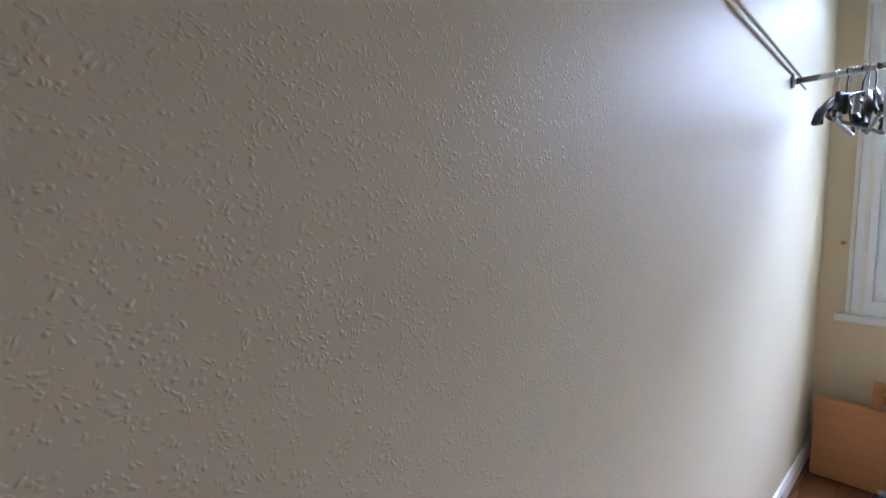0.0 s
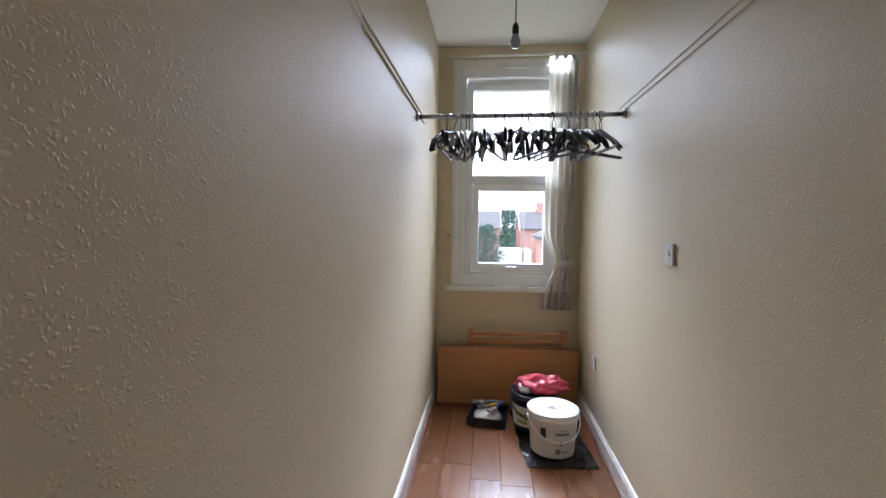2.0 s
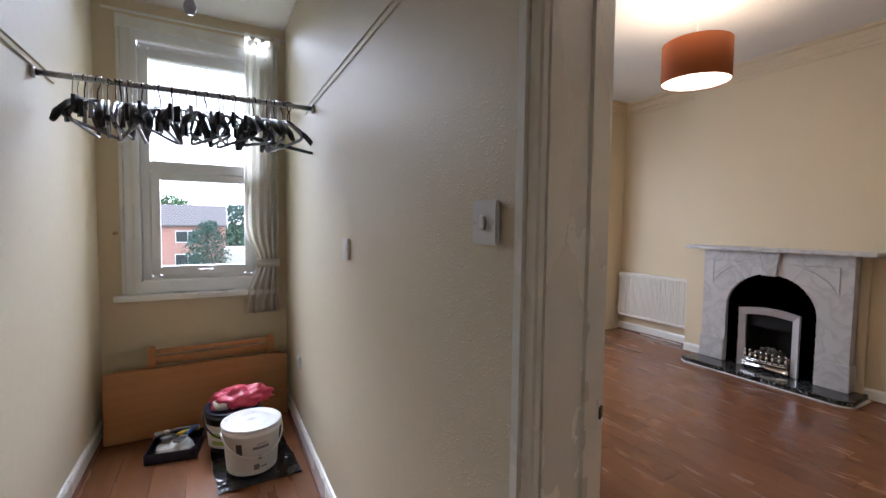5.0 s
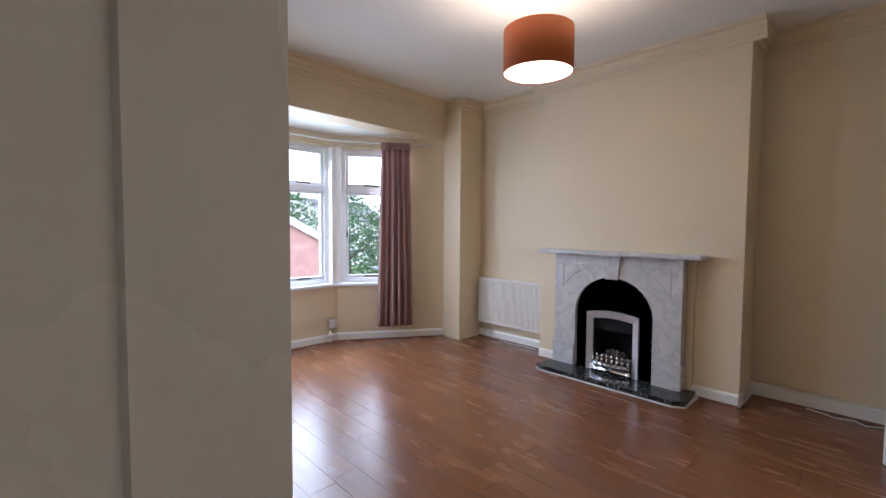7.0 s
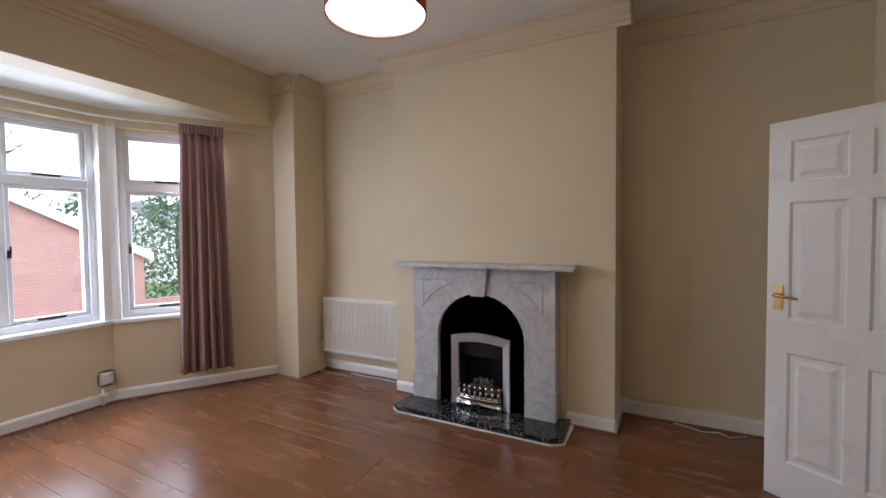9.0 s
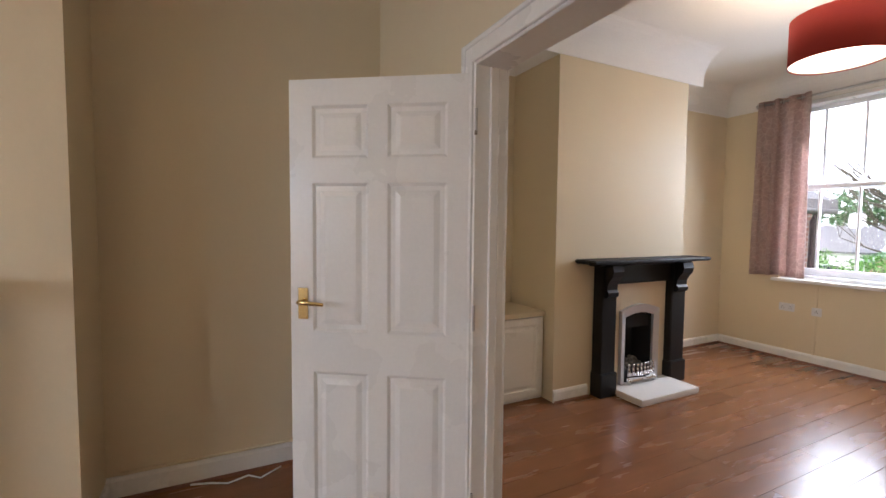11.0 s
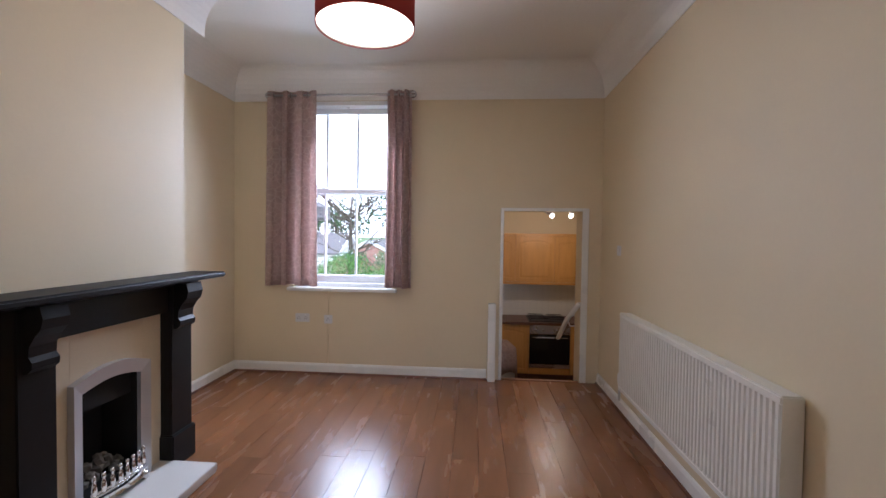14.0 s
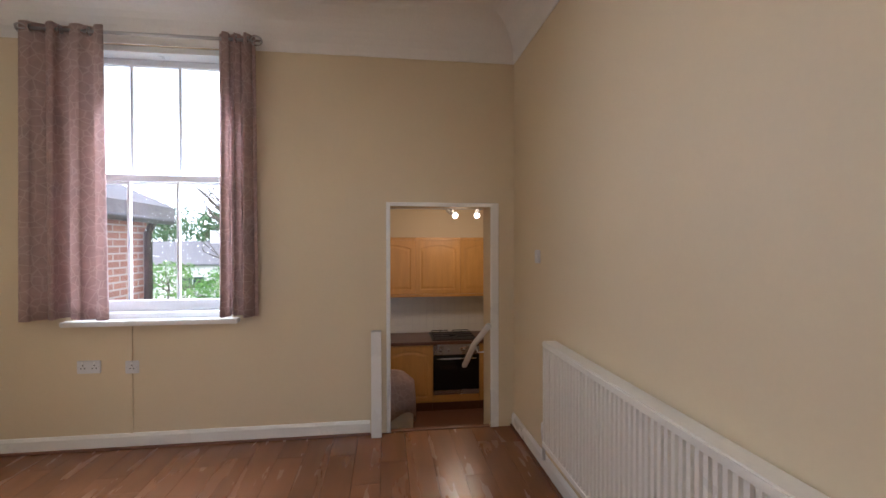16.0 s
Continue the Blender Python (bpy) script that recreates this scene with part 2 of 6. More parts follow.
DIFF = glow("lit_diffuser", (1.0, 0.86, 0.62), 4.0)
BULB = glow("lit_bulb", (1.0, 0.85, 0.6), 12.0)
PINE = mat("pine_wood", (0.42, 0.20, 0.075), 0.42, var=0.25, scale=3, stretch=(0.6, 6, 8), fine=0.12, fscale=20)
OAK = mat("honey_oak_door", (0.50, 0.265, 0.07), 0.38, var=0.22, scale=3, stretch=(6, 6, 0.7), fine=0.10, fscale=20)
WORKTOP = mat("brown_worktop", (0.13, 0.06, 0.035), 0.35, var=0.2, fscale=90)
TILE = mat("white_wall_tile", (0.76, 0.76, 0.74), 0.2, var=0.03)
WHITEP = mat("white_plastic", (0.78, 0.78, 0.76), 0.35, var=0.03)
RADW = mat("white_radiator_enamel", (0.80, 0.78, 0.72), 0.3, var=0.02)
GREYP = mat("grey_print", (0.20, 0.20, 0.22), 0.5)
GREENP = mat("green_print", (0.35, 0.50, 0.08), 0.5)
NAVY = mat("navy_plastic", (0.015, 0.018, 0.035), 0.3)
PINKBAG = mat("pink_plastic_bag", (0.75, 0.08, 0.14), 0.3, var=0.12, scale=20, bump=0.004, bscale=40, translucent=0.2)
BINBAG = mat("black_bin_liner", (0.010, 0.010, 0.011), 0.18, bump=0.012, bscale=22)
YELLOWP = mat("yellow_plastic", (0.72, 0.52, 0.03), 0.4)
BLUEP = mat("blue_plastic", (0.05, 0.10, 0.38), 0.4)
SOCK = mat("switch_plastic", (0.67, 0.67, 0.68), 0.35)
OVENGL = mat("oven_black_glass", (0.008, 0.008, 0.009), 0.08)
BRICK_PINK = brick_mat("red_brick_gable", (0.54, 0.25, 0.20), (0.47, 0.21, 0.17), (0.52, 0.40, 0.36))
BRICK = brick_mat("brown_brick", (0.36, 0.17, 0.12), (0.27, 0.12, 0.09), (0.44, 0.38, 0.34))
RENDER = mat("pale_house_render", (0.70, 0.68, 0.64), 0.9)
ROOF = mat("grey_roof_tiles", (0.13, 0.125, 0.13), 0.85, var=0.2, scale=2, bump=0.02, bscale=12)
SHED = mat("weathered_shed_roof", (0.22, 0.25, 0.24), 0.8, var=0.2, scale=2)
LEAF = mat("green_foliage", (0.07, 0.15, 0.06), 0.8, var=0.5, scale=3)
LEAFD = mat("dark_conifer_foliage", (0.06, 0.12, 0.10), 0.85, var=0.4, scale=3)
LEAFB = mat("bright_hedge_foliage", (0.10, 0.22, 0.04), 0.8, var=0.5, scale=3)
BARK = mat("bark", (0.10, 0.08, 0.065), 0.9, var=0.3, scale=8)
GRASS = mat("grass", (0.08, 0.14, 0.04), 0.95, var=0.4, scale=0.6)
ROADM = mat("asphalt", (0.055, 0.055, 0.057), 0.9, var=0.2, scale=1.5)
PAVE = mat("concrete_paving", (0.30, 0.29, 0.28), 0.9, var=0.15, scale=2)
DARKGLASS = mat("far_window_glass", (0.05, 0.06, 0.07), 0.1)
FENCE = mat("grey_fence_board", (0.26, 0.25, 0.23), 0.85, var=0.25, scale=3)


# ---- mesh helpers ----
def box(bm, x0, x1, y0, y1, z0, z1, m=None):
    v = [bm.verts.new((x, y, z)) for z in (z0, z1) for x, y in ((x0, y0), (x1, y0), (x1, y1), (x0, y1))]
    for f in ((3, 2, 1, 0), (4, 5, 6, 7), (0, 1, 5, 4), (1, 2, 6, 5), (2, 3, 7, 6), (3, 0, 4, 7)):
        bm.faces.new([v[i] for i in f])
    if m is not None:
        bmesh.ops.transform(bm, matrix=m, verts=v)
    return v


def soft(bm, w=0.004, seg=2):
    bmesh.ops.recalc_face_normals(bm, faces=bm.faces)
    edges = [e for e in bm.edges if len(e.link_faces) == 2 and e.calc_face_angle(0) > 0.6]
    bmesh.ops.bevel(bm, geom=edges, offset=w, segments=seg, affect="EDGES", clamp_overlap=True)
    return bm


def bbox(x0, x1, y0, y1, z0, z1, w=0.0, seg=2):
    bm = bmesh.new()
    box(bm, x0, x1, y0, y1, z0, z1)
    if w:
        soft(bm, w, seg)
    return bm


def prism(bm, pts, z0, z1):
    """An upright prism over a plan outline."""
    a = [bm.verts.new((x, y, z0)) for x, y in pts]
    b = [bm.verts.new((x, y, z1)) for x, y in pts]
    n = len(pts)
    bm.faces.new(a[::-1])
    bm.faces.new(b)
    for i in range(n):
        bm.faces.new((a[i], a[(i + 1) % n], b[(i + 1) % n], b[i]))


def extrude_x(bm, prof, x0, x1):
    """A profile in (y, z) drawn out along x."""
    a = [bm.verts.new((x0, y, z)) for y, z in prof]
    b = [bm.verts.new((x1, y, z)) for y, z in prof]
    n = len(prof)
    bm.faces.new(a)
    bm.faces.new(b[::-1])
    for i in range(n):
        bm.faces.new((a[i], b[i], b[(i + 1) % n], a[(i + 1) % n]))


def tube(bm, pts, r, sides=6):
    rings = []
    for i, p in enumerate(pts):
        p = Vector(p)
        d = (Vector(pts[min(i + 1, len(pts) - 1)]) - Vector(pts[max(i - 1, 0)])).normalized()
        u = d.cross(Vector((0.31, 0.53, 0.79))).normalized()
        w = d.cross(u)
        rr = r[i] if isinstance(r, (list, tuple)) else r
        rings.append([bm.verts.new(p + rr * (math.cos(a) * u + math.sin(a) * w)) for a in [2 * math.pi * k / sides for k in range(sides)]])
    for a, b in zip(rings, rings[1:]):
        for k in range(sides):
            bm.faces.new((a[k], a[(k + 1) % sides], b[(k + 1) % sides], b[k]))
    bm.faces.new(rings[0][::-1])
    bm.faces.new(rings[-1])


def lathe(bm, prof, seg=32, closed=False):
    """Turn a profile of (radius, z) about the z axis."""
    rings = [[bm.verts.new((r * math.cos(2 * math.pi * k / seg), r * math.sin(2 * math.pi * k / seg), z)) for k in range(seg)] for r, z in prof]
    pairs = list(zip(rings, rings[1:])) + ([(rings[-1], rings[0])] if closed else [])
    for a, b in pairs:
        for k in range(seg):
            bm.faces.new((a[k], a[(k + 1) % seg], b[(k + 1) % seg], b[k]))
    if not closed:
        bm.faces.new(rings[0][::-1])
        bm.faces.new(rings[-1])


def mesh_of(name, bm, material, smooth=False):
    bmesh.ops.recalc_face_normals(bm, faces=bm.faces)
    me = bpy.data.meshes.new(name)
    bm.to_mesh(me)
    bm.free()
    me.materials.append(material)
    if smooth:
        for p in me.polygons:
            p.use_smooth = True
    return me


def part(name, bm, material, parent, label="", smooth=False):
    ob = new(name, mesh_of(name, bm, material, smooth))
    ob.parent = parent
    if label:
        ob["label"] = label
    return ob


def thing(name, m, label, category, group="", kind=""):
    e = new(name)
    e.empty_display_size = 0.1
    e.matrix_world = m
    return tagged(e, label, category, group, kind)


def solo(name, bm, material, label, category, group="", kind="", smooth=False, m=None):
    ob = new(name, mesh_of(name, bm, material, smooth))
    if m is not None:
        ob.matrix_world = m
    return tagged(ob, label, category, group, kind)


def struct(name, bm, material, label=""):
    return solo(name, bm, material, label or name.replace("_", " "), name.split("_")[0], kind="structure")


# ---- structure ----
ZC, ZA, ZB = 2.76, 2.96, 3.0
# box room and landing
bm = bmesh.new()
box(bm, -0.80, -0.54, -1.7, 3.5, -0.3, ZC)
struct("wall_west", bm, CREAM_CHIP, "cream painted woodchip wall of the box room")
bm = bmesh.new()
box(bm, -0.546, -0.532, -1.7, 1.08, 0.0, ZC)
struct("wall_lining_paper", bm, CREAM_CHIP, "thicker woodchip paper ending in a vertical seam")
bm = bmesh.new()
prism(bm, [(0.59, 0.325), (0.90, 0.48), (0.90, 3.84), (0.59, 3.84)], -0.3, ZA + 0.1)
box(bm, 0.59, 0.90, -0.50, 0.345, 2.03, ZA + 0.1)
prism(bm, [(0.90, 0.48), (0.59, 0.325), (0.90, 0.325)], 2.03, ZA + 0.1)
box(bm, 0.59, 0.90, -1.7, -0.50, -0.3, ZA + 0.1)
part_wall = struct("wall_partition", bm, CREAM_CHIP, "cream woodchip partition wall with a doorway")
bm = bmesh.new()
box(bm, 0.898, 0.906, 0.485, 3.84, 0, ZA)
box(bm, 0.898, 0.906, -0.56, -0.50, 0, ZA)
box(bm, 0.898, 0.906, -0.50, 0.485, 2.06, ZA)
struct("wall_front_room_west", bm, CREAM, "smooth cream plaster on the partition")
WX0, WX1, WZ0, WZ1, WY = -0.40, 0.50, 0.86, 2.60, 3.20
bm = bmesh.new()
box(bm, -0.54, WX0, WY, 3.5, -0.3, ZC)
box(bm, WX1, 0.59, WY, 3.5, -0.3, ZC)
box(bm, WX0, WX1, WY, 3.5, -0.3, WZ0)
box(bm, WX0, WX1, WY, 3.5, WZ1, ZC)
struct("wall_box_room_window", bm, CREAM, "cream wall under and round a tall window")
bm = bmesh.new()
box(bm, -0.8, 0.9, -1.85, -1.7, -0.3, ZC)
struct("wall_landing_end", bm, CREAM_CHIP)
bm = bmesh.new()
box(bm, -0.8, 0.59, -1.85, 3.5, ZC, ZC + 0.15)
struct("ceiling_box_room", bm, CEIL, "white painted box room ceiling")

# front room
BAY = [(1.10, 3.85), (1.29, 3.88), (2.12, 4.74), (3.42, 4.76), (4.55, 4.07)]
XB, XE = 4.71, 5.10
bm = bmesh.new()
box(bm, 0.90, 1.09, 3.48, 3.84, -0.3, ZA + 0.1)
struct("wall_nib_west", bm, CREAM, "cream plaster pier beside the bay")
bm = bmesh.new()
box(bm, 4.56, XE, 3.775, 4.07, -0.3, ZA + 0.1)
struct("wall_nib_east", bm, CREAM, "cream plaster pier beside the bay")
bm = bmesh.new()
box(bm, XE, XE + 0.75, -0.56, 4.4, -0.3, ZA + 0.1)
box(bm, 4.95, XE, 2.70, 3.775, -0.3, ZA + 0.1)
struct("wall_front_room_east", bm, CREAM, "smooth cream alcove wall")
bm = bmesh.new()
prism(bm, [(XB, 0.865), (XE, 0.865), (XE, 1.60), (XB, 1.60)], 0, ZA)
prism(bm, [(XB, 2.20), (XE, 2.20), (XE, 2.70), (XB, 2.70)], 0, ZA)
prism(bm, [(XB, 1.60), (XE, 1.60), (XE, 2.20), (XB, 2.20)], 0.62, ZA)
struct("wall_chimney_breast_front", bm, CREAM, "cream chimney breast over the marble fireplace")
bm = bmesh.new()
DX0, DX1 = 2.50, 3.95
box(bm, 0.90, DX0, -0.70, -0.56, -0.3, ZA + 0.1)
box(bm, DX1, 5.85, -0.70, -0.56, -0.3, ZA + 0.1)
box(bm, DX0, DX1, -0.70, -0.56, 2.03, ZA + 0.1)
struct("wall_dividing", bm, CREAM, "cream dividing wall with a wide doorway")
bm = bmesh.new()
box(bm, 0.59, XE + 0.1, -0.70, 4.0, ZA, ZA + 0.15)
struct("ceiling_front_room", bm, CEIL, "white painted front room ceiling")
ZS = 2.50
bm = bmesh.new()
prism(bm, [(1.0, 3.84), (4.65, 4.07), (4.65, 4.30), (1.0, 4.10)], ZS, ZA + 0.1)
struct("wall_bay_beam", bm, CREAM, "cream painted beam across the bay")
bm = bmesh.new()
prism(bm, [(1.0, 4.0), (4.7, 4.2), (4.7, 4.5), (3.6, 5.25), (1.9, 5.25), (0.9, 4.2)], ZS + 0.005, ZS + 0.3)
struct("ceiling_bay", bm, CEIL, "white painted bay ceiling")


def seg_matrix(p, q):
    """Local x from p to q, local y outwards, z up."""
    p, q = Vector((*p, 0)), Vector((*q, 0))
    d = (q - p).normalized()
    return Matrix.Translation(p) @ Matrix.Rotation(math.atan2(d.y, d.x), 4, "Z"), (q - p).length


BZ0, BZ1 = 0.68, 2.36
for i, (w0, w1) in enumerate(((None, None), (0.42, 0.98), (0.05, -0.06), (0.06, 0.78))):
    m, ln = seg_matrix(BAY[i], BAY[i + 1])
    bm = bmesh.new()
    if w0 is None:
        box(bm, -0.25, ln, 0, 0.25, -0.3, ZS + 0.1)
    else:
        w1 = ln + w1 if w1 < 0 else w1
        box(bm, -0.04, ln + 0.04, 0, 0.25, -0.3, BZ0)
        box(bm, -0.04, ln + 0.04, 0.0, 0.25, BZ1, ZS + 0.1)
        # white on these posts stands in for cool daylight on the cream wall
        post = bmesh.new()
        box(bm if i == 1 else post, -0.06, w0, 0.0, 0.25, BZ0, BZ1)
        box(bm if i == 3 else post, w1, ln + 0.05, 0.0, 0.25, BZ0, BZ1)
        struct("trim_bay_post_%d" % i, post, CEIL, "cream window post of the bay, coloured white for the daylight on it").matrix_world = m
    ob = struct("wall_bay_%d" % (i + 1), bm, CREAM, "cream wall of the bay window")
    ob.matrix_world = m

# rear room
BX, BE, BS = 2.05, 5.68, -5.075
BBX = 5.10
KX0, KX1, KZ = 2.22, 2.985, 1.655
VX0, VX1, VZ0, VZ1 = 4.06, 5.06, 0.86, 2.72
bm = bmesh.new()
box(bm, BX - 0.25, BX, -5.4, -0.70, -0.3, ZB + 0.1)
struct("wall_rear_room_west", bm, CREAM, "smooth cream wall behind the long radiator")
bm = bmesh.new()
box(bm, BE, BE + 0.25, -5.4, -0.70, -0.3, ZB + 0.1)
struct("wall_rear_room_east", bm, CREAM, "smooth cream alcove wall")
bm = bmesh.new()
box(bm, BBX, BE, -3.50, -3.16, 0, ZB)
box(bm, BBX, BE, -2.76, -1.985, 0, ZB)
box(bm, BBX, BE, -3.16, -2.76, 0.60, ZB)
struct("wall_chimney_breast_rear", bm, CREAM, "cream chimney breast over the black fireplace")
bm = bmesh.new()
box(bm, BX, KX0, BS - 0.28, BS, -0.3, ZB + 0.1)
box(bm, KX0, KX1, BS - 0.28, BS, KZ, ZB + 0.1)
box(bm, KX1, VX0, BS - 0.28, BS, -0.3, ZB + 0.1)
box(bm, VX0, VX1, BS - 0.28, BS, -0.3, VZ0)
box(bm, VX0, VX1, BS - 0.28, BS, VZ1, ZB + 0.1)
box(bm, VX1, BE, BS - 0.28, BS, -0.3, ZB + 0.1)
struct("wall_rear_room_south", bm, CREAM, "cream wall with a tall window and a low kitchen opening")
bm = bmesh.new()
box(bm, BX - 0.2, BE + 0.2, -5.4, -0.66, ZB, ZB + 0.15)
struct("ceiling_rear_room", bm, CEIL, "white painted rear room ceiling")

# white cove round the rear room's ceiling
ZV = 2.71


def cove_run(name, p, q, z0, z1, depth, steps=9, material=None, ext=0.0):
    m, ln = seg_matrix(p, q)
    prof = [(0, z0), (-0.006, z0)]
    for k in range(steps + 1):
        a = k / steps * math.pi / 2
        prof.append((-0.006 - (depth - 0.006) * (1 - math.cos(a)), z0 + 0.10 * (z1 - z0) + 0.9 * (z1 - z0) * math.sin(a)))
    prof += [(0, z1)]
    bm = bmesh.new()
    extrude_x(bm, prof, -ext, ln + ext)
    ob = struct(name, bm, material or CEIL, "white plaster coving")
    ob.matrix_world = m
    return ob


for k, (p, q) in enumerate((((BE, BS), (BX, BS)), ((BX, BS), (BX, -0.70)), ((BX, -0.70), (BE, -0.70)), ((BE, -3.50), (BE, BS)),
                            ((BBX, -1.985), (BBX, -3.50)), ((BE, -0.70), (BE, -1.985)), ((BE, -1.985), (BBX, -1.985)), ((BBX, -3.50), (BE, -3.50)))):
    cove_run("trim_cove_rear_%d" % (k + 1), p, q, ZV, ZB, 0.22, ext=0.2 if k == 4 else 0.0)


def moulding(name, p, q, zt=ZA, ext=0.0):
    m, ln = seg_matrix(p, q)
    prof = [(0, zt - 0.15), (-0.012, zt - 0.15), (-0.014, zt - 0.125), (-0.028, zt - 0.115), (-0.03, zt - 0.09), (-0.05, zt - 0.07),
            (-0.062, zt - 0.035), (-0.09, zt - 0.025), (-0.095, zt), (0, zt)]
    bm = bmesh.new()
    extrude_x(bm, prof, -ext, ln + ext)
    ob = struct(name, bm, CREAM, "cream painted moulded cornice")
    ob.matrix_world = m


for k, (p, q) in enumerate((((1.09, 3.845), (4.56, 4.065)), ((4.56, 4.07), (4.56, 3.775)), ((4.56, 3.775), (XE, 3.775)), ((4.95, 3.775), (4.95, 2.70)),
                            ((XE, 2.70), (XB, 2.70)), ((XB, 2.70), (XB, 0.865)), ((XB, 0.865), (XE, 0.865)), ((XE, 0.865), (XE, -0.56)),
                            ((XE, -0.56), (0.906, -0.56)), ((0.906, -0.56), (0.906, 3.48)), ((0.906, 3.48), (1.09, 3.48)), ((1.09, 3.48), (1.09, 3.84)))):
    moulding("trim_cornice_%d" % (k + 1), p, q, ext=0.09 if k == 5 else 0.0)


def skirting(name, p, q, h=0.10, t=0.018, bead=True):
    m, ln = seg_matrix(p, q)
    bm = bmesh.new()
    extrude_x(bm, [(0, 0), (-t, 0), (-t, h - 0.02), (-t * 0.5, h - 0.004), (0, h)], 0, ln)
    ob = struct("baseboard_" + name, bm, GLOSS, "white gloss painted skirting board")
    ob.matrix_world = m
    if bead:
        bm = bmesh.new()
        extrude_x(bm, [(-t - 0.001, 0.001), (-t - 0.015, 0.001), (-t - 0.012, 0.010), (-t - 0.001, 0.015)], 0, ln)
        b = struct("trim_floor_bead_" + name, bm, BEAD, "brown scotia bead at the floor edge")
        b.matrix_world = m


for nm, p, q in (("box_west", (-0.54, 1.08), (-0.54, WY)), ("box_west_near", (-0.532, -1.7), (-0.532, 1.08)), ("box_east", (0.59, WY), (0.59, 0.42)),
                 ("box_end", (-0.54, WY), (0.59, WY)), ("bay_west", BAY[0], BAY[1]), ("bay_side", BAY[1], BAY[2]), ("bay_front", BAY[2], BAY[3]),
                 ("bay_east", BAY[3], BAY[4]), ("nib_side", (1.09, 3.48), (1.09, 3.84)), ("nib_front", (0.906, 3.48), (1.09, 3.48)),
                 ("front_west", (0.906, 0.57), (0.906, 3.48)), ("front_alcove", (4.95, 3.775), (4.95, 2.70)),
                 ("breast_a", (XB, 2.70), (XB, 2.46)), ("breast_b", (XB, 1.25), (XB, 0.865)), ("breast_side", (XB, 0.865), (XE, 0.865)),
                 ("alcove_a", (XE, 0.865), (XE, -0.56)), ("dividing", (XE, -0.56), (DX1 + 0.08, -0.56)),
                 ("rear_south", (BE, BS), (3.12, BS)), ("rear_alcove", (BE, -3.50), (BE, BS)), ("rear_breast_side", (BBX, -3.50), (BE, -3.50)),
                 ("rear_breast_a", (BBX, -1.985), (BBX, -2.34)), ("rear_breast_b", (BBX, -3.52), (BBX, -3.50)),
                 ("rear_west", (BX, BS), (BX, -0.70))):
    skirting(nm, p, q, 0.12 if nm == "alcove_a" else 0.10)


# ---- doorway linings ----
def frame_bars(name, bars, label):
    bm = bmesh.new()
    for b in bars:
        box(bm, *b)
    return struct(name, soft(bm, 0.004, 1), GLOSS, label)


def splay(name, pts, z0, z1, label):
    bm = bmesh.new()
    prism(bm, pts, z0, z1)
    return struct(name, bm, GLOSS, label)


u = Vector((0.326, 0.162)).normalized()
n2 = Vector((u.y, -u.x))
P0, P1 = Vector((0.59, 0.325)), Vector((0.916, 0.487))
splay("door_lining_landing", [tuple(P0), tuple(P1), tuple(P1 + n2 * 0.007), tuple(P0 + n2 * 0.007)], 0, 2.03, "white gloss lining of the open landing doorway")
Q = P0 + u * 0.20
splay("door_stop_landing", [tuple(Q + n2 * 0.007), tuple(Q + u * 0.035 + n2 * 0.007), tuple(Q + u * 0.035 + n2 * 0.015), tuple(Q + n2 * 0.015)], 0, 2.0,
      "white gloss door stop bead")
frame_bars("trim_architrave_landing", [(0.572, 0.59, 0.318, 0.374, 0, 2.10), (0.566, 0.59, 0.346, 0.374, 0, 2.10), (0.572, 0.59, -0.57, 0.318, 2.03, 2.10),
                                       (0.572, 0.59, -0.57, -0.50, 0, 2.03)], "white gloss architrave round the landing doorway")
frame_bars("trim_architrave_landing_inner", [(0.906, 0.925, 0.493, 0.565, 0, 2.10), (0.906, 0.925, -0.50, 0.493, 2.03, 2.10)], "white gloss architrave")
frame_bars("door_lining_dividing", [(DX1 - 0.02, DX1, -0.705, -0.555, 0, 2.03), (DX0, DX0 + 0.02, -0.705, -0.555, 0, 2.03),
                                    (DX0 + 0.02, DX1 - 0.02, -0.705, -0.555, 2.01, 2.03), (DX1 - 0.032, DX1 - 0.02, -0.66, -0.62, 0, 2.01)],
           "white gloss lining of the wide doorway")
frame_bars("trim_architrave_dividing", [(DX1 - 0.012, DX1 + 0.06, -0.56, -0.542, 0, 2.095), (DX0 - 0.06, DX0 + 0.012, -0.56, -0.542, 0, 2.095),
                                        (DX0 + 0.012, DX1 - 0.012, -0.56, -0.542, 2.02, 2.095),
                                        (DX1 + 0.035, DX1 + 0.06, -0.56, -0.535, 0, 2.095),
                                        (DX0, DX1 + 0.035, -0.56, -0.535, 2.075, 2.095)], "white gloss moulded architrave")
frame_bars("trim_architrave_dividing_rear", [(DX1 - 0.012, DX1 + 0.03, -0.718, -0.70, 0, 2.095), (DX0 - 0.06, DX0 + 0.012, -0.718, -0.70, 0, 2.095),
                                             (DX0 + 0.012, DX1 - 0.012, -0.718, -0.70, 2.02, 2.095)], "white gloss moulded architrave")
sp = thing("strike_plate", Matrix.Translation((0.885, 0.4665, 0.93)) @ Matrix.Rotation(math.atan2(u.y, u.x), 4, "Z"), "small dark latch keep on the white door lining", "latch")
part("plate", bbox(-0.014, 0.014, -0.006, -0.001, -0.035, 0.035, 0.001, 1), GLOSS, sp)
part("keep", bbox(-0.008, 0.01, -0.010, -0.004, -0.012, 0.016, 0.001, 1), DARKMET, sp, "dark brass latch keep")


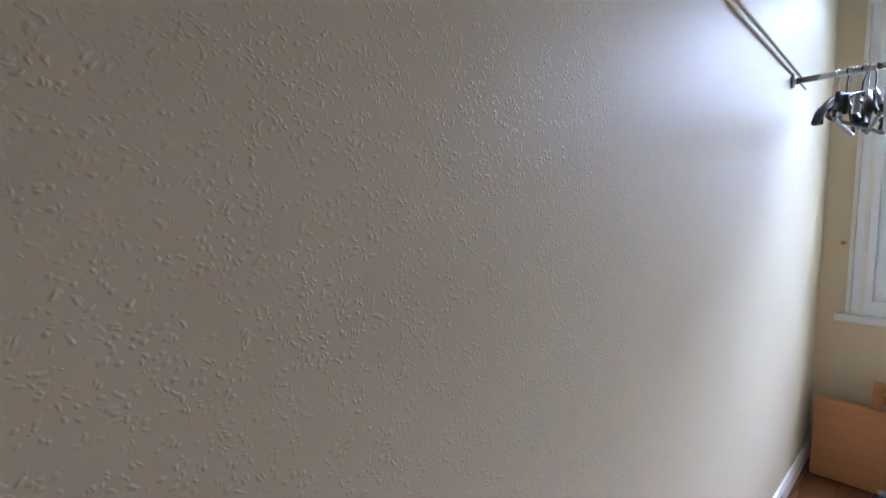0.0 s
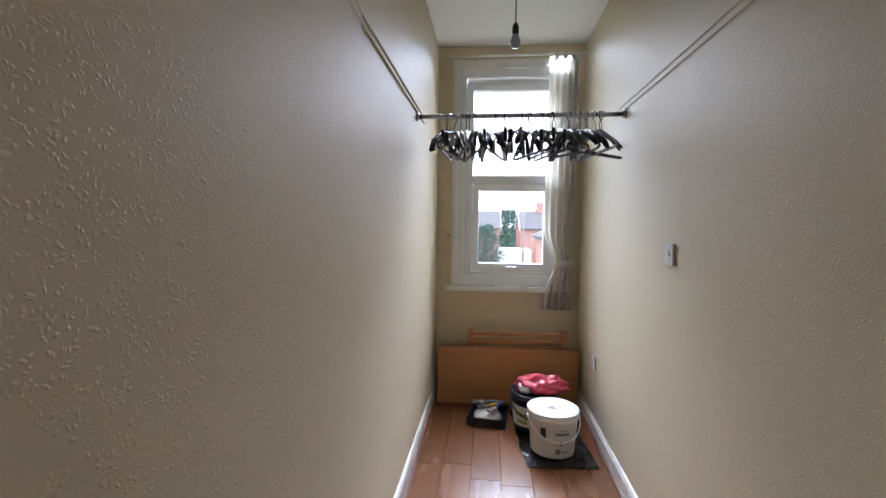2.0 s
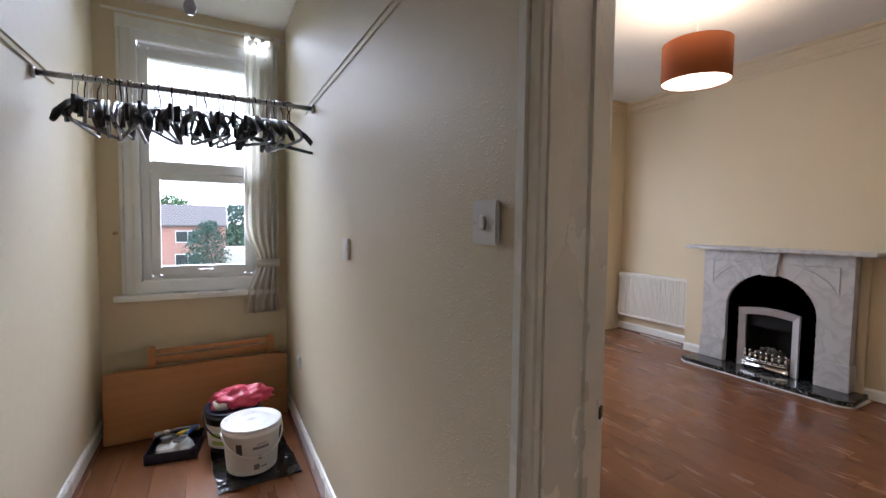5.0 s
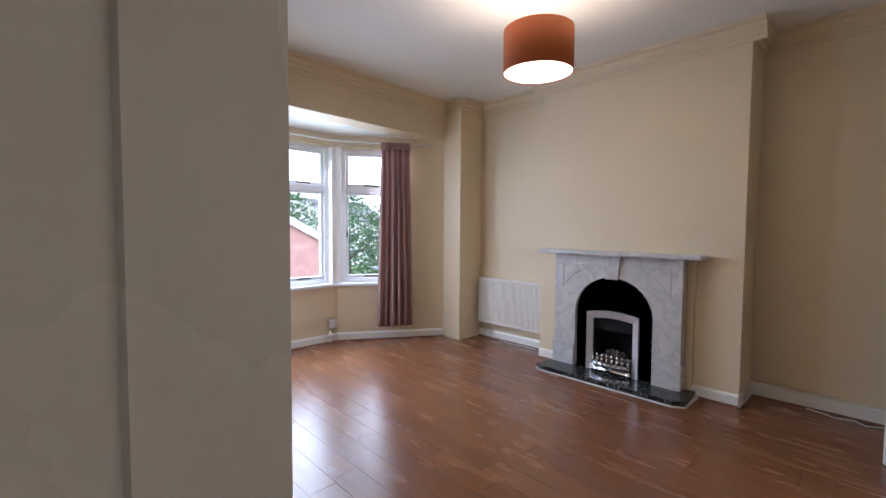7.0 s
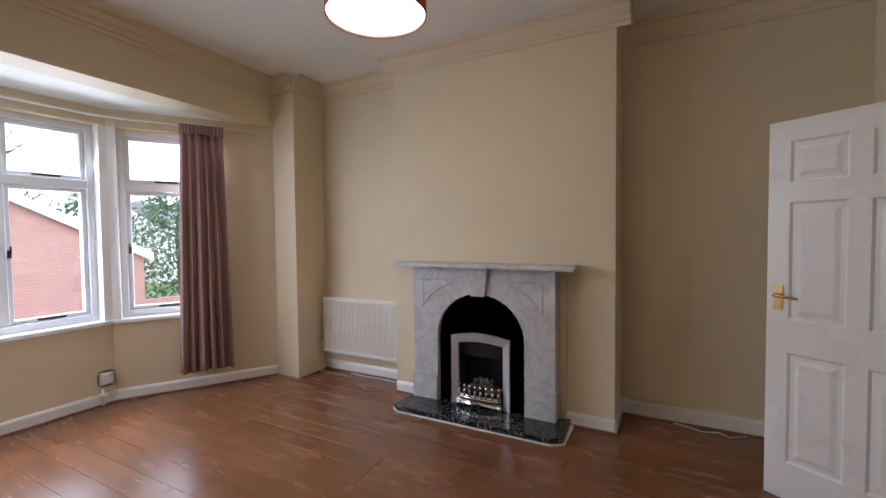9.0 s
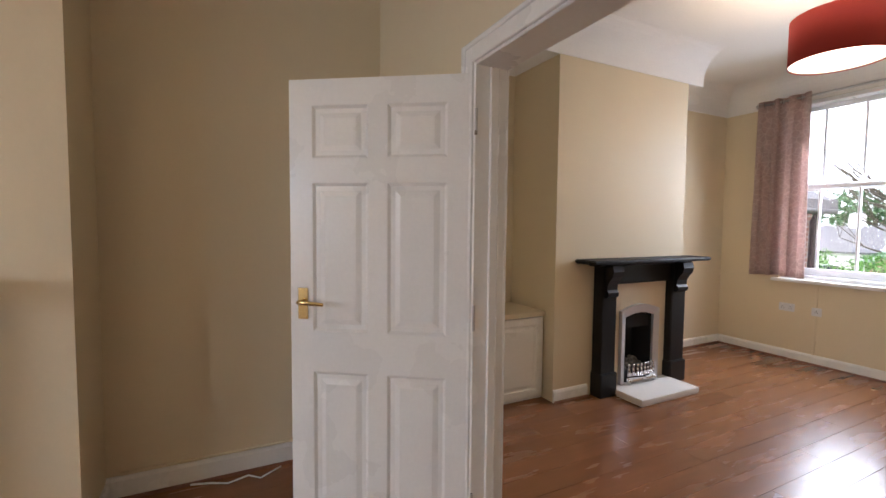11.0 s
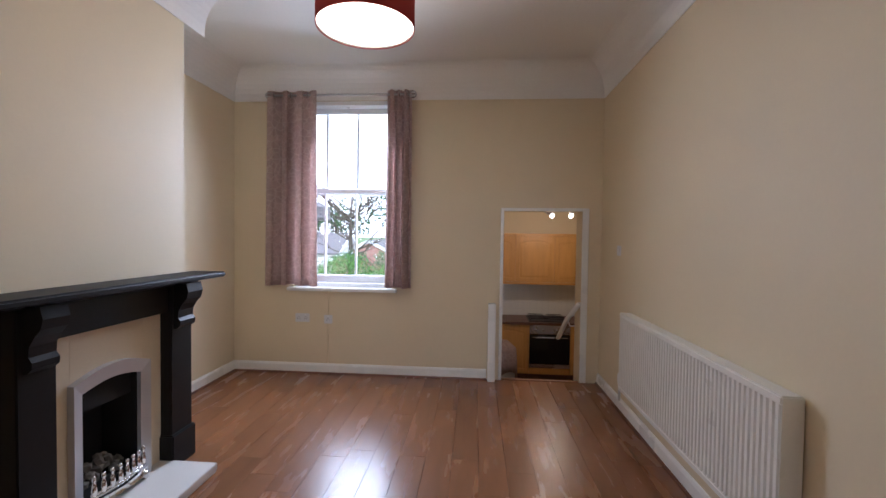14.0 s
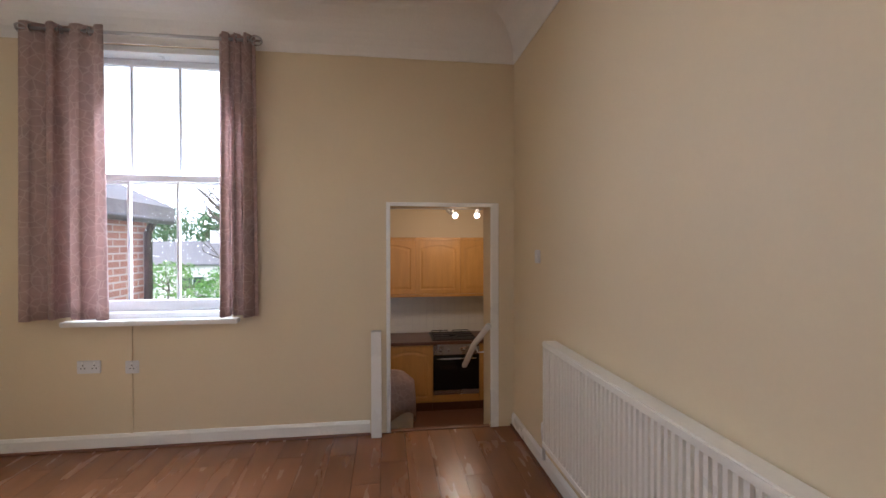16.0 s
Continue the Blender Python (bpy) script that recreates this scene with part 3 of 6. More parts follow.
# ---- windows ----
def ring(bm, x0, x1, z0, z1, w, y0, y1, wb=None):
    wb = wb or w
    box(bm, x0, x0 + w, y0, y1, z0, z1)
    box(bm, x1 - w, x1, y0, y1, z0, z1)
    box(bm, x0 + w, x1 - w, y0, y1, z0, z0 + wb)
    box(bm, x0 + w, x1 - w, y0, y1, z1 - w, z1)


def pane(parent, x0, x1, z0, z1, y):
    ob = part("pane", bbox(x0, x1, y, y + 0.006, z0, z1), GLASS, parent)
    ob.visible_shadow = False
    return ob


def bay_window(name, m, x0, x1, lights):
    """A two-tier casement: small lights over tall ones."""
    w = thing(name, m, "white painted casement window with small top lights", "window", kind="structure")
    zt = 1.86
    bm = bmesh.new()
    ring(bm, x0, x1, BZ0 + 0.03, BZ1, 0.05, 0.09, 0.19, 0.055)
    box(bm, x0 + 0.05, x1 - 0.05, 0.09, 0.19, zt - 0.035, zt + 0.035)
    step = (x1 - x0) / lights
    for k in range(1, lights):
        box(bm, x0 + k * step - 0.03, x0 + k * step + 0.03, 0.09, 0.19, BZ0 + 0.085, BZ1 - 0.05)
    part("window_frame", soft(bm, 0.004, 1), UPVC, w)
    part("window_sill", bbox(x0 - 0.06, x1 + 0.06, -0.03, 0.10, BZ0 - 0.005, BZ0 + 0.028, 0.006), UPVC, w)
    for k in range(lights):
        a = x0 + k * step + (0.05 if k == 0 else 0.03)
        b = x0 + (k + 1) * step - (0.05 if k == lights - 1 else 0.03)
        for z0, z1 in ((BZ0 + 0.085, zt - 0.035), (zt + 0.035, BZ1 - 0.05)):
            bm = bmesh.new()
            ring(bm, a + 0.002, b - 0.002, z0 + 0.002, z1 - 0.002, 0.032, 0.115, 0.165)
            sash = part("sash", soft(bm, 0.004, 1), UPVC, w)
            pane(sash, a + 0.03, b - 0.03, z0 + 0.03, z1 - 0.03, 0.14)
            c = (a + b) / 2
            part("trickle_vent", bbox(c - 0.09, c + 0.09, 0.105, 0.117, z0 + 0.012, z0 + 0.026, 0.002, 1), DARKMET, sash, "slim dark vent slot")
        side = b - 0.02 if (k == 0 and lights > 1) else a + 0.02
        bm = bmesh.new()
        box(bm, side - 0.009, side + 0.009, 0.098, 0.116, 1.27, 1.33)
        tube(bm, [(side, 0.10, 1.30), (side, 0.078, 1.30), (side, 0.075, 1.36)], 0.006)
        part("window_handle", bm, DARKMET, w, "dark metal casement handle")
    return w


m, ln = seg_matrix(BAY[2], BAY[3])
bay_window("window_1", m, 0.05, ln - 0.06, 2)
m, ln = seg_matrix(BAY[3], BAY[4])
bay_window("window_2", m, 0.06, 0.78, 1)
m, ln = seg_matrix(BAY[1], BAY[2])
bay_window("window_3", m, 0.42, 0.98, 1)

# box room window: boxed frame with a fixed light over a casement
w = thing("window_4", pose(0, WY, 0), "tall white window with a fixed light over a casement", "window", kind="structure")
bm = bmesh.new()
ring(bm, WX0 + 0.001, WX1 - 0.001, WZ0 + 0.02, WZ1 - 0.001, 0.084, -0.012, 0.06)
ring(bm, WX0 + 0.085, WX1 - 0.085, WZ0 + 0.075, WZ1 - 0.055, 0.055, 0.04, 0.12)
box(bm, WX0 + 0.14, WX1 - 0.14, 0.03, 0.12, 1.69, 1.76)
box(bm, WX0 + 0.14, WX1 - 0.14, 0.045, 0.11, 2.43, WZ1 - 0.11)
part("window_frame", soft(bm, 0.006, 2), UPVC, w)
bm = bmesh.new()
ring(bm, WX0 - 0.02, WX0 + 0.055, WZ0 + 0.02, WZ1 + 0.06, 0.02, -0.022, -0.002)
box(bm, WX0 - 0.02, WX1 + 0.02, -0.024, -0.002, WZ1 - 0.02, WZ1 + 0.05)
part("architrave", soft(bm, 0.005, 2), GLOSS, w)
bm = bmesh.new()
ring(bm, WX0 + 0.142, WX1 - 0.142, WZ0 + 0.132, 1.688, 0.05, 0.028, 0.09, 0.065)
sash = part("sash", soft(bm, 0.006, 2), UPVC, w)
pane(sash, WX0 + 0.19, WX1 - 0.19, WZ0 + 0.19, 1.64, 0.06)
pane(w, WX0 + 0.14, WX1 - 0.14, 1.76, WZ1 - 0.11, 0.07)
part("window_sill", bbox(WX0 - 0.06, WX1 + 0.02, -0.07, 0.05, WZ0 - 0.02, WZ0 + 0.018, 0.006), GLOSS, w)
bm = bmesh.new()
tube(bm, [(0.02, 0.028, WZ0 + 0.165), (0.02, 0.01, WZ0 + 0.165), (0.10, 0.008, WZ0 + 0.168)], 0.007)
part("window_handle", bm, UPVC, sash, "white window handle")
bm = bmesh.new()
lathe(bm, [(0.010, 0), (0.010, 0.006), (0.004, 0.012), (0.004, 0.03), (0.012, 0.034), (0.010, 0.05)], 12)
solo("curtain_hook", bm, BRASS, "small brass curtain tieback hook on the wall", "hook", m=Matrix.Translation((-0.445, WY, 1.28)) @ pose(0, 0, 0, 90, 0, 0), smooth=True)

# rear room sash window with glazing bars
w = thing("window_5", pose(0, BS, 0), "white sliding sash window with slim glazing bars", "window", kind="structure")
bm = bmesh.new()
ring(bm, VX0, VX1, VZ0, VZ1, 0.045, -0.20, -0.04)
part("window_frame", soft(bm, 0.005, 1), UPVC, w)
part("window_sill", bbox(VX0 - 0.05, VX1 + 0.05, -0.06, 0.06, VZ0 - 0.03, VZ0 + 0.004, 0.006), GLOSS, w)
ZM = 1.825
for z0, z1, y, wb in ((VZ0 + 0.046, ZM + 0.03, -0.11, 0.075), (ZM - 0.03, VZ1 - 0.046, -0.16, 0.07)):
    bm = bmesh.new()
    ring(bm, VX0 + 0.046, VX1 - 0.046, z0, z1, 0.045, y - 0.04, y, wb)
    sash = part("sash", soft(bm, 0.004, 1), UPVC, w)
    for bx in (VX0 + 0.40, VX0 + 0.72):
        part("glazing_bar", bbox(bx - 0.010, bx + 0.010, y - 0.034, y - 0.006, z0 + wb, z1 - 0.045, 0.003, 1), UPVC, sash)
    pane(sash, VX0 + 0.09, VX1 - 0.09, z0 + wb - 0.005, z1 - 0.04, y - 0.022)
bm = bmesh.new()
box(bm, KX0 - 0.05, KX0 + 0.012, -0.004, 0.014, 0.0, KZ + 0.018)
box(bm, KX1 - 0.012, KX1 + 0.018, -0.004, 0.014, 0.0, KZ + 0.018)
box(bm, KX0 + 0.012, KX1 - 0.012, -0.004, 0.014, KZ - 0.012, KZ + 0.018)
ob = struct("trim_architrave_kitchen", soft(bm, 0.004, 1), GLOSS, "white gloss architrave of the kitchen opening")
ob.matrix_world = pose(0, BS, 0)


# ---- six-panel door ----
def panel_door(m, width=0.757, h=1.975):
    d = thing("door_1", m, "white six-panel interior door standing open", "door", kind="structure")
    t = 0.036
    rows = ((0.20, 0.78), (0.95, 1.56), (1.66, 1.87))
    cols = ((0.105, 0.345), (0.425, 0.66))
    bm = bmesh.new()
    zs = [0] + [z for r in rows for z in r] + [h]
    xs = [0] + [x for c in cols for x in c] + [width]
    for i in range(0, len(zs) - 1, 2):
        box(bm, 0, width, 0, t, zs[i], zs[i + 1])
    for r0, r1 in rows:
        for j in range(0, len(xs) - 1, 2):
            box(bm, xs[j], xs[j + 1], 0, t, r0, r1)
    part("stiles_and_rails", bm, GLOSS, d)
    for r0, r1 in rows:
        for c0, c1 in cols:
            bm = bmesh.new()
            for side in (0, 1):
                def yy(v):
                    return v if side == 0 else t - v
                loops = []
                for ins, dep in ((0.0, 0.0), (0.012, 0.009), (0.030, 0.009), (0.052, 0.002)):
                    loops.append([bm.verts.new((x, yy(dep), z)) for x, z in ((c0 + ins, r0 + ins), (c1 - ins, r0 + ins), (c1 - ins, r1 - ins), (c0 + ins, r1 - ins))])
                for a, b in zip(loops, loops[1:]):
                    for k in range(4):
                        bm.faces.new((a[k], a[(k + 1) % 4], b[(k + 1) % 4], b[k]))
                bm.faces.new(loops[-1])
            part("door_panel", bm, GLOSS, d)
    bm = bmesh.new()
    box(bm, width - 0.075, width - 0.033, -0.006, 0, 1.0, 1.13)
    part("handle_plate", soft(bm, 0.002, 1), BRASS, d, "brass handle plate")
    bm = bmesh.new()
    tube(bm, [(width - 0.054, -0.004, 1.075), (width - 0.054, -0.045, 1.075), (width - 0.07, -0.05, 1.076), (width - 0.16, -0.05, 1.07)], [0.010, 0.009, 0.009, 0.007], 10)
    part("door_handle", bm, BRASS, d, "brass lever handle", True)
    bm = bmesh.new()
    box(bm, width - 0.075, width - 0.033, t, t + 0.006, 1.0, 1.13)
    tube(bm, [(width - 0.054, t + 0.004, 1.075), (width - 0.054, t + 0.045, 1.075), (width - 0.16, t + 0.05, 1.07)], [0.010, 0.009, 0.007], 10)
    part("door_handle", bm, BRASS, d, "brass lever handle")
    for z in (0.22, 0.98, 1.74):
        bm = bmesh.new()
        box(bm, -0.004, 0.0, 0.0, t, z, z + 0.1)
        tube(bm, [(-0.004, -0.005, z), (-0.004, -0.005, z + 0.1)], 0.006, 8)
        part("hinge", bm, STEEL, d, "painted butt hinge")
    return d


ang = math.atan2(0.06 + 0.574, 4.365 - 3.935)
panel_door(Matrix.Translation((3.935, -0.560, 0.006)) @ Matrix.Rotation(ang, 4, "Z") @ Matrix.Diagonal((1, -1, 1, 1)))


# ---- radiators ----
def radiator(m, length, height, group=""):
    """Panel radiator: local x along the wall, local y out from the wall."""
    r = thing("radiator", m, "white panel radiator fixed to the wall", "radiator", group)
    y0, y1 = 0.045, 0.085
    n = int(length / 0.0335)
    p = length / n
    bm = bmesh.new()
    prof = []
    for k in range(n):
        x = k * p
        prof += [(x, y1 - 0.010), (x + 0.25 * p, y1 - 0.010), (x + 0.36 * p, y1), (x + 0.86 * p, y1)]
    prof.append((length, y1 - 0.010))
    top, low = height - 0.035, 0.035
    a = [bm.verts.new((x, y, low)) for x, y in prof]
    b = [bm.verts.new((x, y, top)) for x, y in prof]
    for k in range(len(prof) - 1):
        bm.faces.new((a[k], a[k + 1], b[k + 1], b[k]))
    box(bm, 0, length, y0, y1 - 0.012, low, top)
    part("panel", bm, RADW, r)
    bm = bmesh.new()
    box(bm, -0.004, length + 0.004, y0 - 0.01, y1 + 0.004, 0, low)
    part("bottom_rail", soft(bm, 0.006), RADW, r)
    bm = bmesh.new()
    box(bm, -0.006, length + 0.006, 0.006, y1 + 0.004, top, height)
    part("top_grille", soft(bm, 0.006), RADW, r)
    for x in (-0.005, length + 0.001):
        part("side_panel", bbox(x, x + 0.004, 0.006, y1, 0.01, height - 0.01, 0.001, 1), RADW, r)
    for x, s in ((-0.05, 1), (length + 0.05, -1)):
        bm = bmesh.new()
        tube(bm, [(x + s * 0.05, 0.06, 0.06), (x, 0.06, 0.06), (x, 0.06, -0.10)], 0.010, 8)
        tube(bm, [(x, 0.06, 0.02), (x, 0.06, 0.07), (x, 0.06, 0.11)], [0.013, 0.018, 0.016], 10)
        part("valve", bm, WHITEP, r, "white radiator valve with pipe", True)
    part("bracket", bbox(length * 0.2, length * 0.2 + 0.04, 0.0, y0, 0.1, height - 0.08), RADW, r)
    return r


radiator(Matrix.Translation((4.95, 2.712, 0.20)) @ Matrix.Rotation(radians(90), 4, "Z"), 1.02, 0.57)
radiator(Matrix.Translation((BX, -2.50, 0.232)) @ Matrix.Rotation(radians(-90), 4, "Z"), 1.74, 0.595)


# ---- curtains ----
def curtain_mesh(width, height, folds, amp, flare=0.0, gather=0.0, seed=1, cols=120, rows=22, thick=0.004):
    rnd = random.Random(seed)
    ph = [rnd.uniform(0, 6.28) for _ in range(4)]
    bm = bmesh.new()
    grid = []
    for j in range(rows + 1):
        v = j / rows
        row = []
        for i in range(cols + 1):
            s = i / cols
            wv = math.sin(2 * math.pi * folds * s + ph[0] + 0.5 * math.sin(2.2 * s * 6.28 + ph[1]) + 0.25 * v * math.sin(5 * s + ph[2]))
            k = amp * (0.55 + 0.55 * v) * (1 + 0.3 * math.sin(9 * s + ph[3]))
            if v < gather:
                k *= 0.45 + 0.55 * v / gather
            x = (s - 0.5) * width * (1 + flare * v) + 0.35 * k * math.sin(4 * math.pi * folds * s + ph[2])
            row.append(bm.verts.new((x, k * wv, -v * height + 0.006 * math.sin(7 * s + ph[1]) * v)))
        grid.append(row)
    for j in range(rows):
        for i in range(cols):
            bm.faces.new((grid[j][i], grid[j][i + 1], grid[j + 1][i + 1], grid[j + 1][i]))
    return bm


def pleated_curtain(m, width, height, folds, seed, flare):
    c = thing("curtain", m, "dusky pink pleated curtain drawn back at the bay", "curtain", "bay curtains")
    d = part("drop", curtain_mesh(width, height - 0.07, folds, 0.045, flare, 0.12, seed), PINK, c, "", True)
    d.matrix_local = pose(0, 0, -0.07)
    t = part("heading_tape", curtain_mesh(width * 1.03, 0.085, folds * 2.2, 0.018, 0, 0, seed + 3, 140, 4), PINK, c, "gathered pencil-pleat heading", True)
    for ob in (d, t):
        ob.modifiers.new("cloth_thickness", "SOLIDIFY").thickness = 0.004
    return c


mm = Matrix.Rotation(math.atan2(0.86, 0.83), 4, "Z")
pleated_curtain(Matrix.Translation((1.62, 4.05, 2.40)) @ mm, 0.34, 2.24, 4.5, 5, 0.35)
pleated_curtain(Matrix.Translation((3.97, 4.30, 2.42)) @ Matrix.Rotation(math.atan2(-0.69, 1.13), 4, "Z"), 0.34, 2.24, 5.5, 11, 0.28)
track = thing("curtain_track", pose(0, 0, 0), "thin white curtain track following the bay", "curtain track")
bm = bmesh.new()
pts = [(x, y - 0.07, 2.42) for x, y in ((1.30, 3.92), (1.75, 4.38), (2.08, 4.70), (2.30, 4.76), (3.30, 4.77), (3.50, 4.70), (4.0, 4.41), (4.38, 4.17))]
tube(bm, pts, 0.010, 8)
part("rail", bm, WHITEP, track, "", True)
for x, y, z in pts[1:-1]:
    part("bracket", bbox(x - 0.012, x + 0.012, y, y + 0.10, z + 0.005, z + 0.02), WHITEP, track)
bm = bmesh.new()
tube(bm, [(3.44, 4.70, 2.40), (3.44, 4.69, 1.6), (3.445, 4.69, 0.95), (3.46, 4.69, 0.93), (3.465, 4.69, 1.0), (3.46, 4.70, 2.40)], 0.0025, 5)
solo("blind_cord", bm, WHITEP, "thin white pull cord hanging beside the window", "cord")

# eyelet curtains on a metal pole
PY, PZ = BS + 0.10, 2.735
pole = thing("curtain_pole", pose(0, 0, 0), "brushed steel curtain pole with ring finials over the window", "curtain pole")
bm = bmesh.new()
tube(bm, [(3.90, PY, PZ), (5.24, PY, PZ)], 0.011, 12)
part("rod", bm, STEEL, pole, "", True)
for x in (3.86, 5.27):
    bm = bmesh.new()
    for k in range(3):
        a = k * math.pi / 3
        pts = [(x + 0.035 * math.cos(t), PY + 0.032 * math.sin(t) * math.sin(a), PZ + 0.032 * math.sin(t) * math.cos(a)) for t in np.linspace(0, 2 * math.pi, 17)]
        tube(bm, pts, 0.004, 6)
    part("finial", bm, STEEL, pole, "open cage finial", True)
for x in (3.95, 5.15):
    bm = bmesh.new()
    tube(bm, [(x, BS, PZ), (x, PY, PZ)], 0.008, 8)
    part("bracket", bm, STEEL, pole)
for x, wd, sd, fl in ((5.05, 0.50, 21, 3.5), (3.985, 0.22, 34, 3.2)):
    c = thing("curtain", pose(x, PY, PZ + 0.04), "pink patterned eyelet curtain hanging from the pole", "curtain", "window curtains")
    part("drop", curtain_mesh(wd, 1.885, fl, 0.042, 0.06, 0, sd), PINKP, c, "", True).modifiers.new("cloth_thickness", "SOLIDIFY").thickness = 0.003
    for k in range(int(fl)):
        bm = bmesh.new()
        lathe(bm, [(0.018, -0.003), (0.026, -0.003), (0.026, 0.003), (0.018, 0.003)], 16, True)
        e = part("eyelet", bm, STEEL, c, "steel eyelet ring")
        e.matrix_local = pose(-wd / 2 + (k + 0.5) * wd / int(fl), 0, -0.04, 0, 90, 0)

# tab-top curtain in the box room
c = thing("curtain", pose(0.425, WY - 0.065, 2.62), "off-white tab-top curtain gathered by a tieback", "curtain")
bm = bmesh.new()
cols, rows = 90, 40
grid = []
for j in range(rows + 1):
    v = j / rows
    z = -v * 1.91
    pinch = math.exp(-((v - 0.81) / 0.075) ** 2)
    wd = 0.225 + 0.01 * v - 0.10 * pinch
    cx = 0.04 * pinch - 0.015 * v
    row = []
    for i in range(cols + 1):
        s = i / cols
        row.append(bm.verts.new((cx + (s - 0.5) * wd, 0.022 * math.sin(2 * math.pi * 5 * s + 0.6 * math.sin(7 * s) + v) * (1 - 0.3 * pinch), z)))
    grid.append(row)
for j in range(rows):
    for i in range(cols):
        bm.faces.new((grid[j][i], grid[j][i + 1], grid[j + 1][i + 1], grid[j + 1][i]))
bmesh.ops.solidify(bm, geom=bm.faces[:], thickness=0.003)
part("drop", bm, NET, c, "", True)
bm = bmesh.new()
lathe(bm, [(0.062, -0.03), (0.070, -0.03), (0.070, 0.03), (0.062, 0.03)], 20, True)
bmesh.ops.scale(bm, vec=(1.1, 0.6, 1), verts=bm.verts)
part("tieback", bm, NET, c, "fabric tieback band", True).matrix_local = pose(0.03, 0, -1.55)
for k in range(4):
    part("tab", bbox(-0.11 + k * 0.065, -0.075 + k * 0.065, -0.012, 0.012, -0.02, 0.055, 0.004), NET, c)
bm = bmesh.new()
tube(bm, [(-0.48, WY - 0.065, 2.66), (0.585, WY - 0.065, 2.66)], 0.008, 8)
solo("curtain_rod", bm, WHITEP, "slim white curtain rod above the box room window", "curtain rod", smooth=True)


# ---- fireplaces ----
def fire_insert(name, m, w, h, label, arched=0.03):
    """Gas fire: local x along the wall, local y towards the room, on the hearth."""
    f = thing(name, m, label, "fire")
    t = 0.055
    steps = 10
    outer = [(-w / 2, 0), (-w / 2, h)] + [(-w / 2 + w * k / steps, h + arched * math.sin(math.pi * k / steps)) for k in range(1, steps)] + [(w / 2, h), (w / 2, 0)]
    inner = [(-w / 2 + t, 0), (-w / 2 + t, h - t)] + [(-w / 2 + t + (w - 2 * t) * k / steps, h - t + arched * 0.6 * math.sin(math.pi * k / steps)) for k in range(1, steps)] + [(w / 2 - t, h - t), (w / 2 - t, 0)]
    bm = bmesh.new()
    vo = [bm.verts.new((x, 0.035, z)) for x, z in outer]
    vi = [bm.verts.new((x, 0.020, z)) for x, z in inner]
    vb = [bm.verts.new((x, 0, z)) for x, z in outer]
    vd = [bm.verts.new((x, -0.02, z)) for x, z in inner]
    for k in range(len(outer) - 1):
        bm.faces.new((vo[k], vo[k + 1], vi[k + 1], vi[k]))
        bm.faces.new((vb[k], vb[k + 1], vo[k + 1], vo[k]))
        bm.faces.new((vi[k], vi[k + 1], vd[k + 1], vd[k]))
    part("trim_frame", bm, TRIM, f, "brushed steel frame")
    x = w / 2 - t
    for nm, b in (("firebox_side", (-x, -x + 0.01, -0.20, -0.002, 0.01, h - t + 0.02)), ("firebox_side", (x - 0.01, x, -0.20, -0.002, 0.01, h - t + 0.02)),
                  ("firebox_back", (-x, x, -0.21, -0.20, 0.01, h - t + 0.02)), ("firebox_base", (-x, x, -0.21, -0.002, -0.002, 0.01)),
                  ("firebox_top", (-x, x, -0.21, -0.002, h - t + 0.02, h - t + 0.03)),
                  ("canopy", (-x + 0.01, x - 0.01, -0.06, -0.03, h - t - 0.11, h - t + 0.02))):
        part(nm, bbox(*b), SOOT, f, "sooty black metal")
    rnd = random.Random(3)
    for k in range(34):
        bm = bmesh.new()
        bmesh.ops.create_icosphere(bm, subdivisions=1, radius=rnd.uniform(0.018, 0.03))
        for v in bm.verts:
            v.co *= rnd.uniform(0.75, 1.2)
        layer = k // 14
        cx = rnd.uniform(-x + 0.04, x - 0.04) * (1 - 0.2 * layer)
        part("coal", bm, COAL, f).matrix_local = pose(cx, rnd.uniform(-0.15, -0.03), 0.105 + 0.032 * layer + rnd.uniform(0, 0.012))
    part("coal_bed", bbox(-x + 0.012, x - 0.012, -0.19, -0.015, 0.01, 0.10), SOOT, f)
    bars = 8
    bm = bmesh.new()
    lathe(bm, [(0.004, 0), (0.010, 0.012), (0.014, 0.035), (0.010, 0.06), (0.006, 0.075), (0.010, 0.085), (0.009, 0.098), (0.003, 0.104)], 10)
    me = mesh_of("fret_bar", bm, CHROME, True)
    for k in range(bars):
        b = new("fret_bar", me)
        b.parent = f
        s = -x + 0.025 + (2 * x - 0.05) * k / (bars - 1)
        b.matrix_local = pose(s, 0.045 + 0.025 * math.cos(s / x * math.pi / 2), 0.075)
    for z in (0.075, 0.09):
        bm = bmesh.new()
        tube(bm, [(s, 0.045 + 0.025 * math.cos(s / x * math.pi / 2), z) for s in np.linspace(-x + 0.01, x - 0.01, 13)], 0.007, 8)
        part("fret_rail", bm, CHROME, f, "chrome rail", True)
    bm = bmesh.new()
    pr = [(s, 0.05 + 0.03 * math.cos(s / x * math.pi / 2)) for s in np.linspace(-x, x, 13)]
    for (a, b0), (c0, d0) in zip(pr, pr[1:]):
        lift = 0.02 + 0.02 * (1 - abs((a + c0) / 2) / x)
        v = [bm.verts.new(q) for q in ((a, b0, lift), (c0, d0, lift), (c0, d0, 0.06), (a, b0, 0.06))]
        bm.faces.new(v)
    bmesh.ops.remove_doubles(bm, verts=bm.verts, dist=0.0005)
    bmesh.ops.solidify(bm, geom=bm.faces[:], thickness=0.006)
    part("ash_pan_cover", bm, CHROME, f, "chrome shaped fret base")
